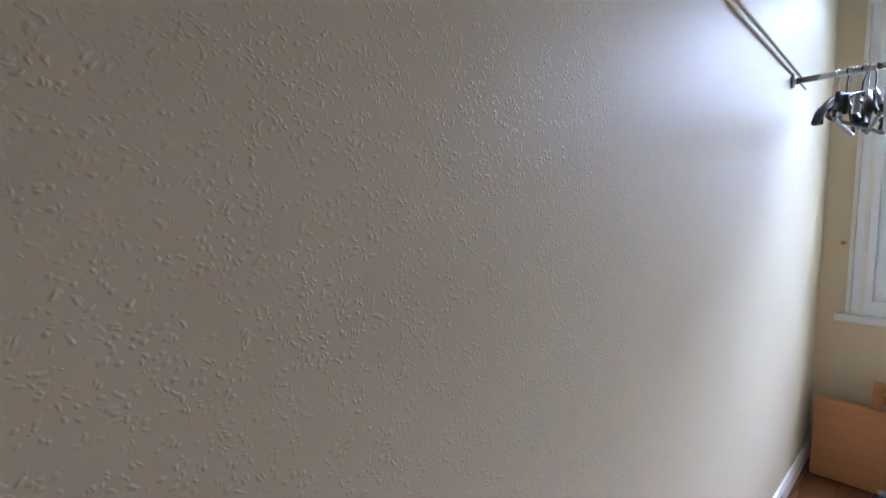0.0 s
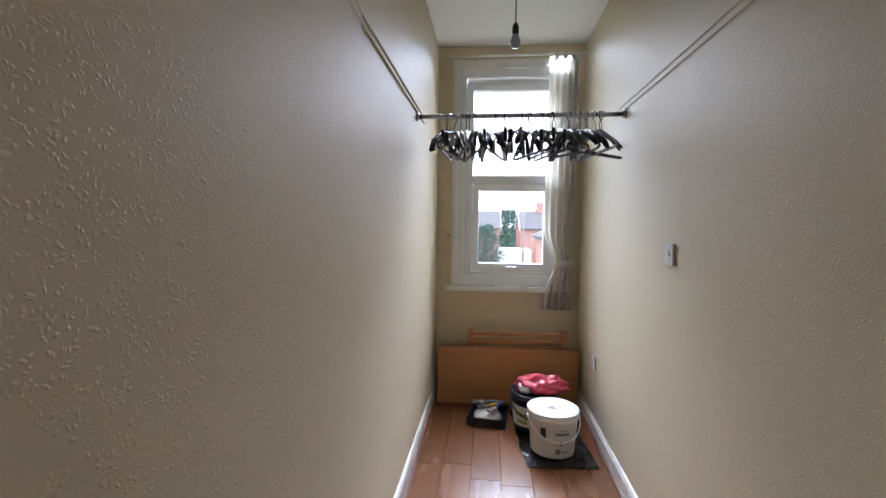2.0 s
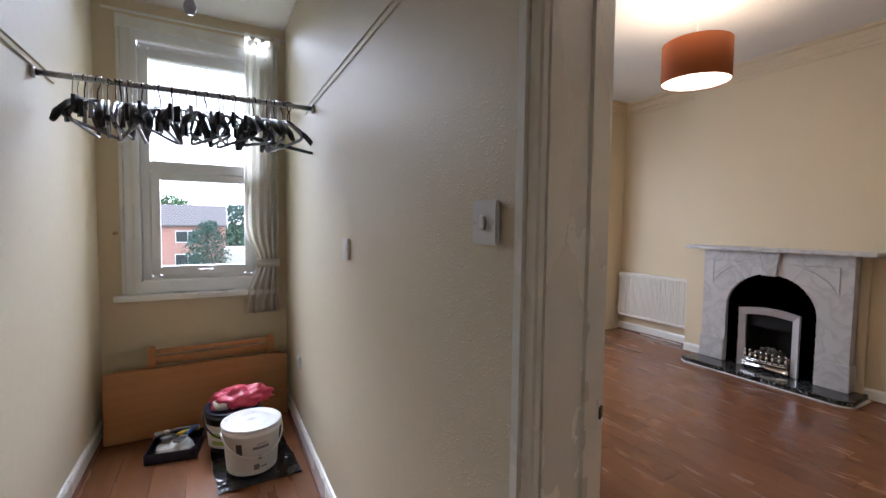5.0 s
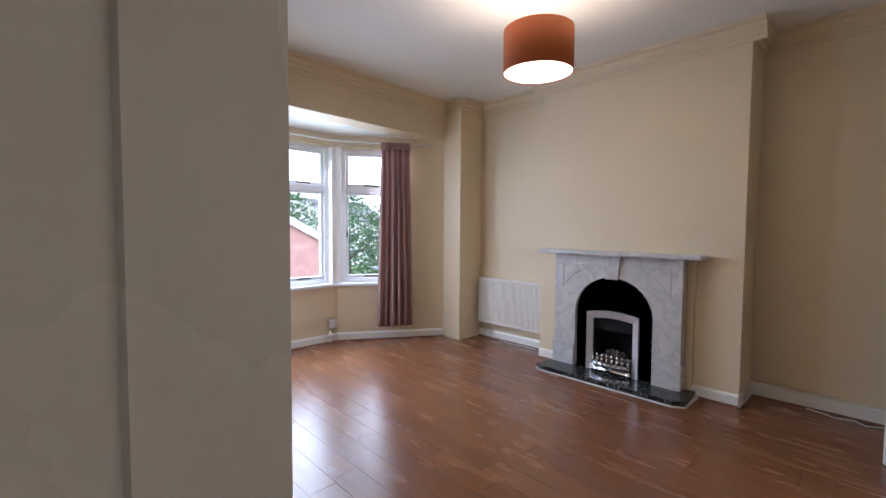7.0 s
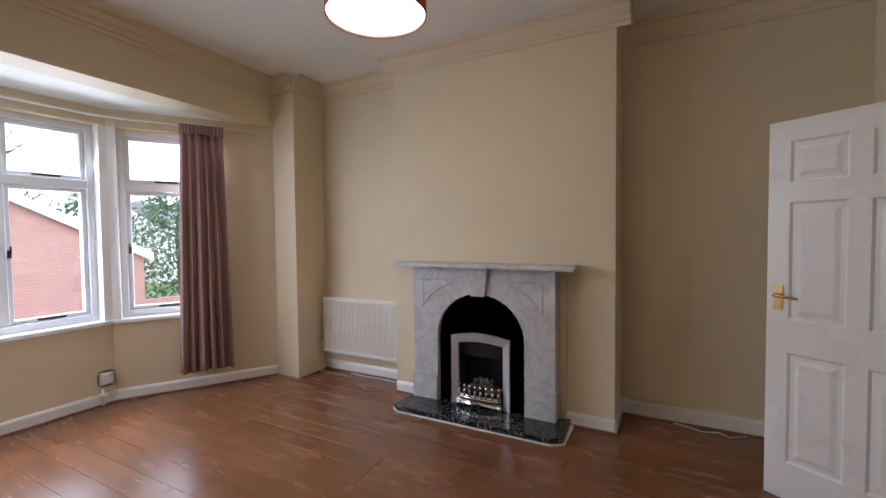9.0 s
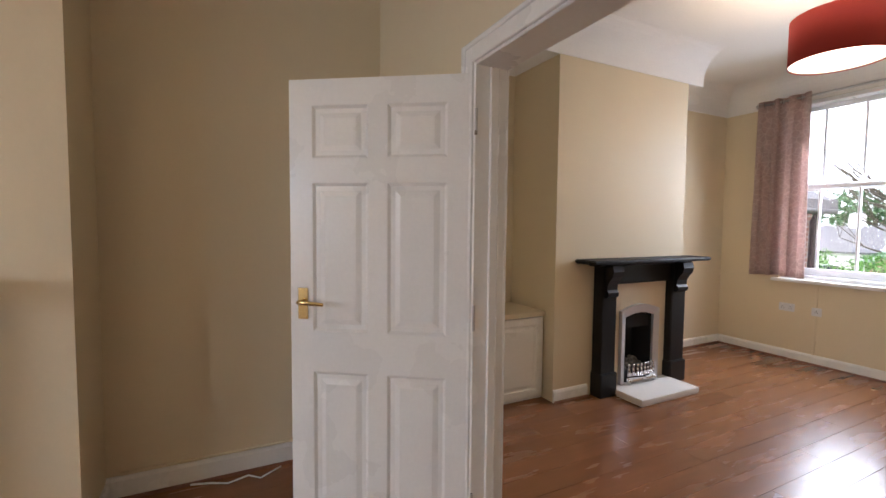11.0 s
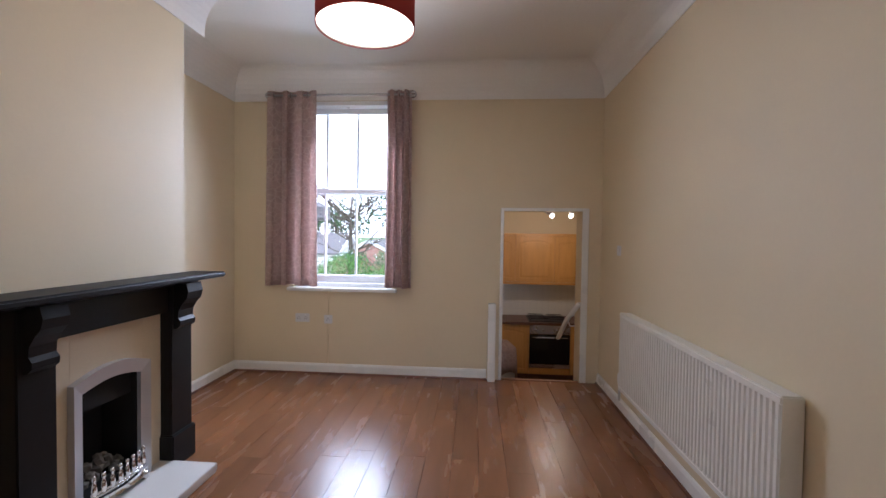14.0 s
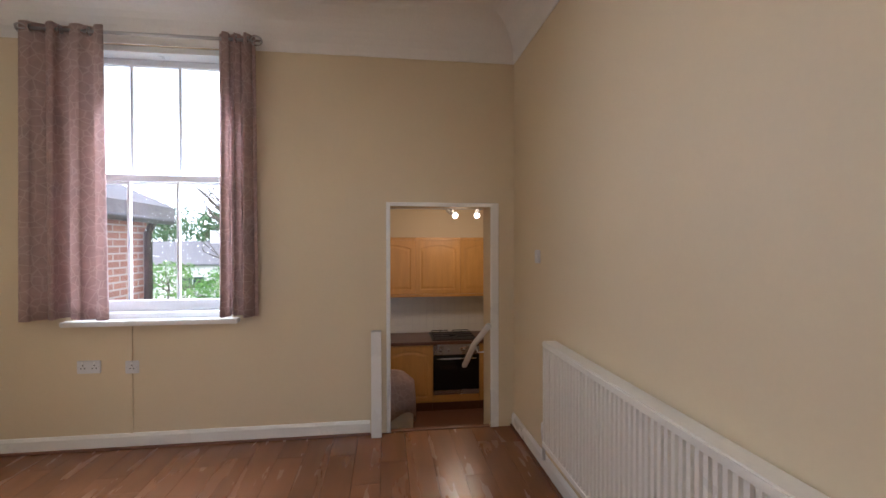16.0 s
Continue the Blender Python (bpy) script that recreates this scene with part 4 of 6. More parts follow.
    for s in (-x + 0.02, x - 0.02):
        bm = bmesh.new()
        lathe(bm, [(0.012, 0), (0.02, 0.008), (0.02, 0.03), (0.011, 0.045)], 12)
        part("foot", bm, CHROME, f, "", True).matrix_local = pose(s, 0.055, 0.0)
    return f


AY = 1.845
MA = Matrix.Translation((XB, AY, 0)) @ Matrix.Rotation(radians(90), 4, "Z")
s = thing("fireplace_surround", MA, "grey-white veined marble fireplace surround with arched opening", "fireplace")
W2, FR, ARW, ARZ = 0.592, 0.13, 0.365, 0.60
steps = 24
arch = [(-ARW, 0.05)] + [(-ARW * math.cos(math.pi * k / steps), ARZ + 0.345 * math.sin(math.pi * k / steps)) for k in range(steps + 1)] + [(ARW, 0.05)]
bm = bmesh.new()
for y in (FR, 0.005):
    va = [bm.verts.new((x, y, z)) for x, z in arch]
    vt = [bm.verts.new((-W2, y, 0.05))] + [bm.verts.new((-W2 + 2 * W2 * k / steps, y, 1.15)) for k in range(steps + 1)] + [bm.verts.new((W2, y, 0.05))]
    for k in range(len(arch) - 1):
        bm.faces.new((va[k], va[k + 1], vt[k + 1], vt[k]))
    if y == FR:
        front = (va, vt)
    else:
        for a, b in zip(front, (va, vt)):
            for k in range(len(a) - 1):
                bm.faces.new((a[k], a[k + 1], b[k + 1], b[k]))
part("arched_front", bm, MARBLE, s)
for sx in (-1, 1):
    part("plinth_block", bbox(*sorted((sx * (ARW + 0.004), sx * (W2 + 0.012))), 0.005, FR + 0.014, 0.05, 0.27, 0.006), MARBLE, s)
    part("return", bbox(*sorted((sx * (W2 + 0.001), sx * (W2 + 0.06))), 0.0, 0.03, 0.0, 1.15, 0.003, 1), CREAM, s, "cream painted back return")
    bm = bmesh.new()
    x0, x1 = 0.17, 0.50
    a0 = [(x1, 1.05), (x0, 1.05), (x0 + 0.06, 1.03), (x0 + 0.17, 0.985), (x1 - 0.07, 0.92), (x1, 0.82), (x1, 1.05)]
    tube(bm, [(sx * x, FR + 0.001, z) for x, z in a0], 0.006, 6)
    part("spandrel_moulding", bm, MARBLE, s)
bm = bmesh.new()
v = []
for y in (FR - 0.002, FR + 0.028):
    v.append([bm.verts.new((x, y, z)) for x, z in ((-0.06, 0.93), (0.06, 0.93), (0.085, 1.149), (-0.085, 1.149))])
bm.faces.new(v[1])
bm.faces.new(v[0][::-1])
for k in range(4):
    bm.faces.new((v[0][k], v[0][(k + 1) % 4], v[1][(k + 1) % 4], v[1][k]))
part("keystone", soft(bm, 0.004, 1), MARBLE, s)
part("mantel_shelf", bbox(-0.745, 0.755, 0.0, 0.215, 1.15, 1.185, 0.008, 3), MARBLE, s)
bm = bmesh.new()
va = [bm.verts.new((x, FR - 0.045, z)) for x, z in [(x, z) for x, z in arch]]
FW, FH = 0.235, 0.58
hole = [(-FW, 0.05)] + [(-FW + 2 * FW * k / steps, FH) for k in range(steps + 1)] + [(FW, 0.05)]
vh = [bm.verts.new((x, FR - 0.045, z)) for x, z in hole]
for k in range(len(arch) - 1):
    bm.faces.new((va[k], va[k + 1], vh[k + 1], vh[k]))
bmesh.ops.solidify(bm, geom=bm.faces[:], thickness=0.012)
part("back_panel", bm, GRANITE, s, "black veined marble back panel")
h = thing("hearth", MA, "polished black marble hearth slab with a white edge strip", "hearth")
bm = bmesh.new()
prism(bm, [(-0.68, 0.0), (0.62, 0.0), (0.66, 0.34), (0.60, 0.385), (-0.62, 0.385), (-0.70, 0.33)], 0.004, 0.05)
part("slab", soft(bm, 0.004, 1), GRANITE, h)
bm = bmesh.new()
prism(bm, [(-0.705, 0.0), (0.628, 0.0), (0.668, 0.343), (0.604, 0.394), (-0.624, 0.394), (-0.708, 0.334)], 0.001, 0.012)
part("edge_strip", bm, WHITEP, h, "white sealant strip")
fire_insert("gas_fire", MA @ Matrix.Translation((0, FR - 0.04, 0.051)), 0.49, 0.55, "inset coal-effect gas fire with steel trim and chrome fret")

BYC = -2.89
MB = Matrix.Translation((BBX, BYC, 0)) @ Matrix.Rotation(radians(90), 4, "Z")
s = thing("fireplace_surround", MB, "black painted wooden fireplace surround with carved corbels", "fireplace")
for sx in (-1, 1):
    xa, xb = (0.335, 0.50) if sx > 0 else (-0.535, -0.35)
    part("pilaster", bbox(xa, xb, 0.0, 0.10, 0.0, 1.09, 0.006), BLACKWOOD, s)
    part("plinth_block", bbox(xa - 0.012, xb + 0.012, 0.0, 0.118, 0.0, 0.20, 0.008), BLACKWOOD, s)
    bm = bmesh.new()
    prof = [(0.10, 0.82), (0.12, 0.825), (0.138, 0.842), (0.14, 0.868), (0.124, 0.888), (0.128, 0.93), (0.15, 0.968), (0.178, 1.0), (0.188, 1.04), (0.175, 1.09), (0.10, 1.09)]
    extrude_x(bm, prof, xa + 0.025, xb - 0.025)
    part("corbel", bm, BLACKWOOD, s, "carved scroll corbel")
part("frieze", bbox(-0.35, 0.335, 0.0, 0.085, 0.925, 1.09, 0.006), BLACKWOOD, s)
bm = bmesh.new()
extrude_x(bm, [(0, 1.078), (0.10, 1.078), (0.12, 1.09), (0.135, 1.105), (0, 1.105)], -0.58, 0.55)
part("bed_moulding", bm, BLACKWOOD, s)
part("mantel_shelf", bbox(-0.70, 0.715, 0.0, 0.225, 1.105, 1.138, 0.010, 3), BLACKWOOD, s)
for bx in ((-0.349, -0.216, 0.05, 0.924), (0.216, 0.334, 0.05, 0.924), (-0.215, 0.215, 0.675, 0.924)):
    part("back_panel", bbox(bx[0], bx[1], 0.002, 0.035, bx[2], bx[3]), PANEL, s, "cream fire back panel")
fire_insert("gas_fire", MB @ Matrix.Translation((0, 0.036, 0.056)), 0.46, 0.63, "inset coal-effect gas fire with chrome trim and fret", 0.05)
h = thing("hearth", MB, "pale stone hearth slab on the laminate floor", "hearth")
part("slab", bbox(-0.352, 0.338, 0.001, 0.38, 0.012, 0.055, 0.004), HEARTH, h)
part("slab_edge", bbox(-0.348, 0.334, 0.125, 0.374, 0.001, 0.012), WHITEP, h)

# alcove cupboard
cab = thing("alcove_cupboard", Matrix.Translation((5.21, -0.72, 0)) @ Matrix.Rotation(radians(-90), 4, "Z"), "white panelled alcove cupboard with two steel knobs", "cupboard")
part("body", bbox(0, 1.262, 0.022, 0.46, 0, 0.678), GLOSS, cab)
part("top", bbox(-0.01, 1.264, -0.012, 0.465, 0.679, 0.714, 0.005), CREAM, cab, "cream painted cupboard top")


def panel_leaf(name, x0, x1, z0, z1, parent, material, yb=0.02, arch_top=0.0):
    """A raised panel door in the plane y = 0."""
    bm = bmesh.new()
    ins = ((0.0, yb), (0.0, 0.003), (0.003, 0.0), (0.058, 0.0), (0.064, 0.007), (0.078, 0.007), (0.098, 0.001))
    loops = []
    for d, y in ins:
        pts = [(x0 + d, y, z0 + d), (x1 - d, y, z0 + d)]
        for k in range(9):
            f = 1 - k / 8
            drop = arch_top * (1 - math.sin(math.pi * f)) if d > 0.01 else 0
            pts.append((x0 + d + (x1 - x0 - 2 * d) * f, y, z1 - d - drop))
        loops.append([bm.verts.new(p) for p in pts])
    n = len(loops[0])
    for a, b in zip(loops, loops[1:]):
        for k in range(n):
            bm.faces.new((a[k], a[(k + 1) % n], b[(k + 1) % n], b[k]))
    bm.faces.new(loops[-1])
    bm.faces.new(loops[0][::-1])
    return part(name, bm, material, parent)


for x0, x1, kx in ((0.31, 0.780, 0.75), (0.784, 1.25, 0.815)):
    d = panel_leaf("cupboard_door", x0, x1, 0.03, 0.67, cab, GLOSS)
    bm = bmesh.new()
    lathe(bm, [(0.008, 0), (0.006, 0.01), (0.008, 0.016), (0.015, 0.022), (0.015, 0.03), (0.009, 0.035)], 14)
    k = part("knob", bm, STEEL, d, "round steel knob", True)
    k.matrix_local = pose(kx, 0, 0.50, 90, 0, 0)
part("filler_panel", bbox(0.0, 0.306, 0.0, 0.021, 0, 0.678), GLOSS, cab)


# ---- lamps ----
def pendant(at, shade_mat, zc, label, r=0.236, h=0.27):
    p = thing("pendant_lamp", pose(*at), label, "pendant lamp")
    bm = bmesh.new()
    lathe(bm, [(r, 0), (r, h), (r - 0.003, h), (r - 0.003, 0)], 64, True)
    part("shade", bm, shade_mat, p, "", True)
    bm = bmesh.new()
    lathe(bm, [(r - 0.0035, 0.004), (r - 0.0035, h - 0.004), (r - 0.005, h - 0.004), (r - 0.005, 0.004)], 64, True)
    part("lining", bm, LINING, p, "white shade lining", True)
    bm = bmesh.new()
    lathe(bm, [(r - 0.006, 0.012), (r - 0.006, 0.016)], 64)
    part("diffuser", bm, DIFF, p, "bright lit diffuser disc")
    bm = bmesh.new()
    tube(bm, [(0, 0, h - 0.06), (0, 0, zc - at[2] - 0.05)], 0.004, 6)
    for k in range(3):
        a = k * 2.094
        tube(bm, [(0, 0, h - 0.03), ((r - 0.004) * math.cos(a), (r - 0.004) * math.sin(a), h - 0.012)], 0.002, 5)
    part("cord", bm, WHITEP, p, "white cord and shade carrier")
    bm = bmesh.new()
    lathe(bm, [(0.05, zc - at[2] - 0.001), (0.05, zc - at[2] - 0.02), (0.03, zc - at[2] - 0.045), (0.008, zc - at[2] - 0.06)], 24)
    part("ceiling_rose", bm, WHITEP, p, "", True)
    return p


pendant(LAMP_A, SHADE_O, ZA, "orange fabric drum pendant shade, lit, over the front room", 0.213, 0.26)
pendant(LAMP_B, SHADE_R, ZB, "red fabric drum pendant shade, lit, over the rear room")
p = thing("bare_bulb_pendant", pose(0.016, 2.466, 2.50), "unlit bare bulb hanging on a dark cord", "pendant lamp")
bm = bmesh.new()
lathe(bm, [(0.004, -0.055), (0.020, -0.05), (0.030, -0.03), (0.031, -0.012), (0.022, 0.012), (0.014, 0.03)], 18)
part("bulb", bm, CLEAR, p, "clear glass bulb", True)
bm = bmesh.new()
lathe(bm, [(0.015, 0.03), (0.020, 0.032), (0.020, 0.075), (0.012, 0.095), (0.005, 0.10)], 18)
part("lamp_holder", bm, BLACK, p, "dark lamp holder", True)
bm = bmesh.new()
tube(bm, [(0, 0, 0.098), (0, 0, ZC - 2.50)], 0.004, 6)
part("cord", bm, BLACK, p)


# ---- box room things ----
def rail_strip(name, x0, x1):
    bm = bmesh.new()
    box(bm, x0, x1, -0.2, 2.42, 1.985, 2.0)
    box(bm, x0, x1, -0.2, 2.42, 2.015, 2.035)
    struct(name, soft(bm, 0.003, 1), CREAM_CHIP, "slim painted picture rail")


rail_strip("trim_picture_rail_west", -0.54, -0.5302)
rail_strip("trim_picture_rail_east", 0.5855, 0.59)
rod = thing("clothes_rail", pose(0, 2.153, 1.962), "steel clothes rail spanning the box room between sockets", "clothes rail")
bm = bmesh.new()
tube(bm, [(-0.536, 0, 0), (0.588, 0, 0)], 0.0125, 14)
part("rod", bm, STEEL, rod, "", True)
for x in (-0.534, 0.58):
    bm = bmesh.new()
    lathe(bm, [(0.024, -0.005), (0.024, 0.004), (0.017, 0.012), (0.017, -0.005)], 16)
    part("end_socket", bm, STEEL, rod, "", True).matrix_local = pose(x, 0, 0, 0, 90, 0)


def hanger(material, kind, group="clothes hangers"):
    h = thing("clothes_hanger", pose(0, 0, -50), "black plastic clothes hanger on the steel rail" if material is BLACK else "clear plastic clothes hanger on the steel rail", "hanger", group)
    bm = bmesh.new()
    hook = [(0.0, 0.019 * math.cos(a), 0.002 + 0.019 * math.sin(a) - 0.005) for a in np.linspace(radians(-20), radians(200), 10)]
    tube(bm, [(0, 0.0, -0.085), (0, 0.0, -0.045), (0, 0.014, -0.022)] + hook, 0.0022 if kind else 0.003, 6)
    part("hook", bm, STEEL if kind else BLACK, h, "wire hook" if kind else "")
    bm = bmesh.new()
    if kind == 0:
        tube(bm, [(0, 0, -0.085), (0, -0.10, -0.125), (0, -0.195, -0.185), (0, -0.205, -0.205), (0, -0.18, -0.212), (0, 0.18, -0.212), (0, 0.205, -0.205), (0, 0.195, -0.185), (0, 0.10, -0.125), (0, 0, -0.085)], 0.0075, 6)
    elif kind == 1:
        tube(bm, [(0, -0.21, -0.20), (0, -0.17, -0.165), (0, -0.09, -0.115), (0, 0, -0.085), (0, 0.09, -0.115), (0, 0.17, -0.165), (0, 0.21, -0.20)], [0.011, 0.016, 0.011, 0.008, 0.011, 0.016, 0.011], 8)
    else:
        tube(bm, [(0, -0.15, -0.115), (0, 0, -0.09), (0, 0.15, -0.115)], [0.005, 0.007, 0.005], 6)
        for y in (-0.13, 0.13):
            box(bm, -0.007, 0.007, y - 0.018, y + 0.018, -0.175, -0.105)
    part("shoulder_bar", bm, material, h, "", kind == 1)
    return h


protos = [hanger(BLACK, 0), hanger(BLACK, 1), hanger(CLEAR, 2), hanger(BLACK, 2), hanger(CLEAR, 0)]
rnd = random.Random(8)
order = [3, 1, 0, 2, 3, 0, 1, 0, 4, 0, 3, 0, 1, 1, 0, 1, 3, 1, 0, 2, 1, 0, 3, 3, 2, 3, 0, 1, 1, 0, 2, 3, 0, 4, 3, 2, 0, 3, 1, 1, 3, 0, 1, 2, 0, 1, 0, 2, 1, 4, 0, 0]
for k, kind in enumerate(order):
    x = -0.405 + 0.875 * k / (len(order) - 1) + rnd.uniform(-0.008, 0.008)
    yaw = rnd.uniform(-24, 24) + (-58 if k >= len(order) - 2 else 0)
    m = pose(x, 2.153, 1.962 + 0.0125 - 0.013, rnd.uniform(-5, 5), rnd.uniform(-2, 2), yaw + (180 if k % 3 == 0 else 0))
    if protos[kind] is not None and k == order.index(kind):
        protos[kind].matrix_world = m
    else:
        copy_thing(protos[kind], m)


def wall_plate(name, m, label, category, w=0.088, h=0.088, kind="switch"):
    """Local y out of the wall."""
    t = thing(name, m, label, category)
    part("plate", bbox(-w / 2, w / 2, 0, 0.010, -h / 2, h / 2, 0.004, 2), SOCK, t)
    if kind == "switch":
        part("rocker", bbox(-0.008, 0.008, 0.010, 0.016, -0.014, 0.014, 0.002, 1), WHITEP, t)
    elif kind == "fused":
        part("rocker", bbox(-0.012, 0.004, 0.010, 0.014, -0.010, 0.014, 0.002, 1), WHITEP, t)
    else:
        n = 2 if w > 0.1 else 1
        for i in range(n):
            cx = (i - (n - 1) / 2) * 0.07
            bm = bmesh.new()
            for dx, dz in ((0, 0.012), (-0.011, -0.008), (0.011, -0.008)):
                box(bm, cx + dx - 0.003, cx + dx + 0.003, 0.0101, 0.0112, dz - 0.004, dz + 0.004)
            part("pin_holes", bm, BLACK, t, "dark socket slots")
            part("rocker", bbox(cx - 0.005, cx + 0.005, 0.010, 0.014, 0.022, 0.036, 0.001, 1), WHITEP, t)
    for sx in (-1, 1):
        bm = bmesh.new()
        lathe(bm, [(0.0035, 0.0), (0.0035, 0.0015)], 8)
        part("screw", bm, STEEL, t, "small screw head").matrix_local = pose(sx * (w / 2 - 0.012), 0.0095, 0, -90, 0, 0)
    return t


EASTW = Matrix.Rotation(radians(90), 4, "Z")
wall_plate("light_switch", Matrix.Translation((0.59, 0.488, 1.362)) @ EASTW, "white single light switch on cream woodchip wall", "light switch")
wall_plate("light_switch", Matrix.Translation((0.59, 1.51, 1.255)) @ EASTW, "white fused switch plate on cream woodchip wall", "light switch", kind="fused")
wall_plate("wall_socket", Matrix.Translation((0.59, 2.645, 0.46)) @ EASTW, "white single wall socket low on the wall", "socket", kind="socket")
wall_plate("wall_socket", pose(4.965, BS, 0.555), "white double wall socket under the window", "socket", 0.146, 0.086, "socket")
wall_plate("wall_socket", pose(4.70, BS, 0.545), "white fused spur with a dark switch beside the double socket", "socket", 0.086, 0.086, "socket")
wall_plate("light_switch", Matrix.Translation((BX, -4.55, 1.29)) @ Matrix.Rotation(radians(-90), 4, "Z"), "faint white blank plate on the cream wall", "light switch", 0.085, 0.085)
bm = bmesh.new()
box(bm, 4.697, 4.717, BS, BS + 0.012, 0.59, 0.83)
box(bm, 4.697, 4.717, BS, BS + 0.012, 0.10, 0.50)
solo("cable_trunking", soft(bm, 0.002, 1), CREAM, "slim painted cable trunking under the window", "trunking")

# folded pine table leaning on the end wall
tb = thing("folded_table", Matrix.Translation((0.04, 2.955, 0.0)) @ pose(0, 0, 0, 0, 0, 2), "folded pine gateleg table standing on edge against the wall", "table")
lean = pose(0, 0, 0, -3, 0, 0)
o = part("table_leaf", bbox(-0.535, 0.52, 0, 0.022, 0.004, 0.435, 0.005), PINE, tb)
o.matrix_local = lean
o = part("table_leaf", bbox(-0.50, 0.50, 0.115, 0.135, 0.004, 0.42, 0.005), PINE, tb)
o.matrix_local = lean
for x in (-0.29, 0.42):
    o = part("leg", bbox(x - 0.022, x + 0.022, 0.045, 0.085, 0.02, 0.565, 0.004), PINE, tb)
    o.matrix_local = lean
for z, y in ((0.53, 0.05), (0.49, 0.03), (0.455, 0.085)):
    o = part("rail", bbox(-0.268, 0.398, y, y + 0.022, z - 0.014, z + 0.014, 0.003), PINE, tb)
    o.matrix_local = lean

# black bin liner spread as a dust sheet
bm = bmesh.new()
nx, ny = 40, 44
cr = [Vector((0.11, 2.12)), Vector((0.52, 2.15)), Vector((0.46, 2.84)), Vector((0.05, 2.86))]
gr = []
for j in range(ny + 1):
    row = []
    for i in range(nx + 1):
        a, b = i / nx, j / ny
        q = (cr[0] * (1 - a) + cr[1] * a) * (1 - b) + (cr[3] * (1 - a) + cr[2] * a) * b
        hgt = 0.004 + 0.010 * abs(noise.noise(Vector((q.x * 14, q.y * 9, 0.3)))) + 0.006 * abs(noise.noise(Vector((q.x * 40, q.y * 40, 1.3))))
        row.append(bm.verts.new((q.x + 0.01 * noise.noise(Vector((a * 5, b * 5, 7))), q.y + 0.012 * noise.noise(Vector((a * 6, b * 6, 3))), hgt)))
    gr.append(row)
for j in range(ny):
    for i in range(nx):
        bm.faces.new((gr[j][i], gr[j][i + 1], gr[j + 1][i + 1], gr[j + 1][i]))
solo("bin_liner", bm, BINBAG, "creased black plastic bin liner spread on the floor", "plastic sheet", smooth=True)


def bucket(name, at, r, h, material, lid_mat, label, rot=0):
    b = thing(name, pose(*at, 0, 0, rot), label, "bucket")
    bm = bmesh.new()
    lathe(bm, [(r * 0.86, 0.0), (r * 0.87, 0.004), (r * 0.985, h * 0.82), (r * 1.03, h * 0.83), (r * 1.03, h * 0.90), (r, h * 0.91), (r, h * 0.97), (r * 0.97, h * 0.97), (r * 0.85, 0.006)], 40, False)
    part("tub", bm, material, b, "", True)
    bm = bmesh.new()
    lathe(bm, [(r * 1.045, h * 0.955), (r * 1.05, h * 0.985), (r * 1.03, h), (r * 0.97, h), (r * 0.94, h * 0.975), (r * 0.62, h * 0.975), (r * 0.60, h * 0.985), (r * 0.02, h * 0.985), (r * 0.02, h * 0.95)], 40)
    part("lid", bm, lid_mat, b, "", True)
    bm = bmesh.new()
    tube(bm, [(r * 1.06 * math.cos(t), -r * 1.06 * abs(math.sin(t)) - 0.004, h * 0.86 - 0.75 * r * abs(math.sin(t))) for t in np.linspace(0, math.pi, 17)], 0.005, 6)
    part("handle", bm, WHITEP if material is WHITEP else BLACK, b, "curved plastic bail handle", True)
    return b


def band(parent, r, a0, a1, z0, z1, material, label="", taper=0.0):
    """A printed patch wrapped on a tub."""
    bm = bmesh.new()
    n = 14
    lo = [bm.verts.new(((r + taper * z0) * math.cos(a0 + (a1 - a0) * k / n), (r + taper * z0) * math.sin(a0 + (a1 - a0) * k / n), z0)) for k in range(n + 1)]
    hi = [bm.verts.new(((r + taper * z1) * math.cos(a0 + (a1 - a0) * k / n), (r + taper * z1) * math.sin(a0 + (a1 - a0) * k / n), z1)) for k in range(n + 1)]
    for k in range(n):
        bm.faces.new((lo[k], lo[k + 1], hi[k + 1], hi[k]))
    return part("print", bm, material, parent, label)


b1 = bucket("paint_bucket", (0.280, 2.335, 0.016), 0.148, 0.255, WHITEP, WHITEP, "white plastic emulsion tub with lid and bail handle", 8)
tp = 0.115 * 0.148 / 0.209
for a0, a1, z0, z1, mt in ((-1.75, -1.15, 0.142, 0.158, GREYP), (-1.62, -1.2, 0.168, 0.173, GREYP), (-1.55, -1.42, 0.085, 0.105, NAVY),
                           (-1.72, -1.5, 0.03, 0.06, GREYP), (-2.35, -2.12, 0.12, 0.18, NAVY), (-1.45, -1.2, 0.036, 0.044, GREYP)):
    band(b1, 0.1302, a0, a1, z0, z1, mt, "printed bar", 0.082)
b2 = bucket("paint_bucket", (0.195, 2.64, 0.016), 0.150, 0.24, NAVY, NAVY, "open dark paint tub with printed label and bag on top", 0)
band(b2, 0.133, -2.9, -0.4, 0.03, 0.165, WHITEP, "white label", 0.088)
band(b2, 0.1345, -2.55, -1.95, 0.095, 0.12, GREENP, "green print", 0.088)
band(b2, 0.1345, -2.5, -1.95, 0.05, 0.075, GREENP, "green print", 0.088)
band(b2, 0.1345, -1.75, -1.2, 0.10, 0.15, NAVY, "navy print", 0.088)
bm = bmesh.new()
lathe(bm, [(0.03, 0.0), (0.045, 0.0), (0.045, 0.045), (0.03, 0.045)], 20, True)
solo("masking_tape", bm, WHITEP, "roll of pale masking tape on the tub lid", "tape", m=pose(0.135, 2.60, 0.256), smooth=True)
bm = bmesh.new()
bmesh.ops.create_icosphere(bm, subdivisions=4, radius=1)
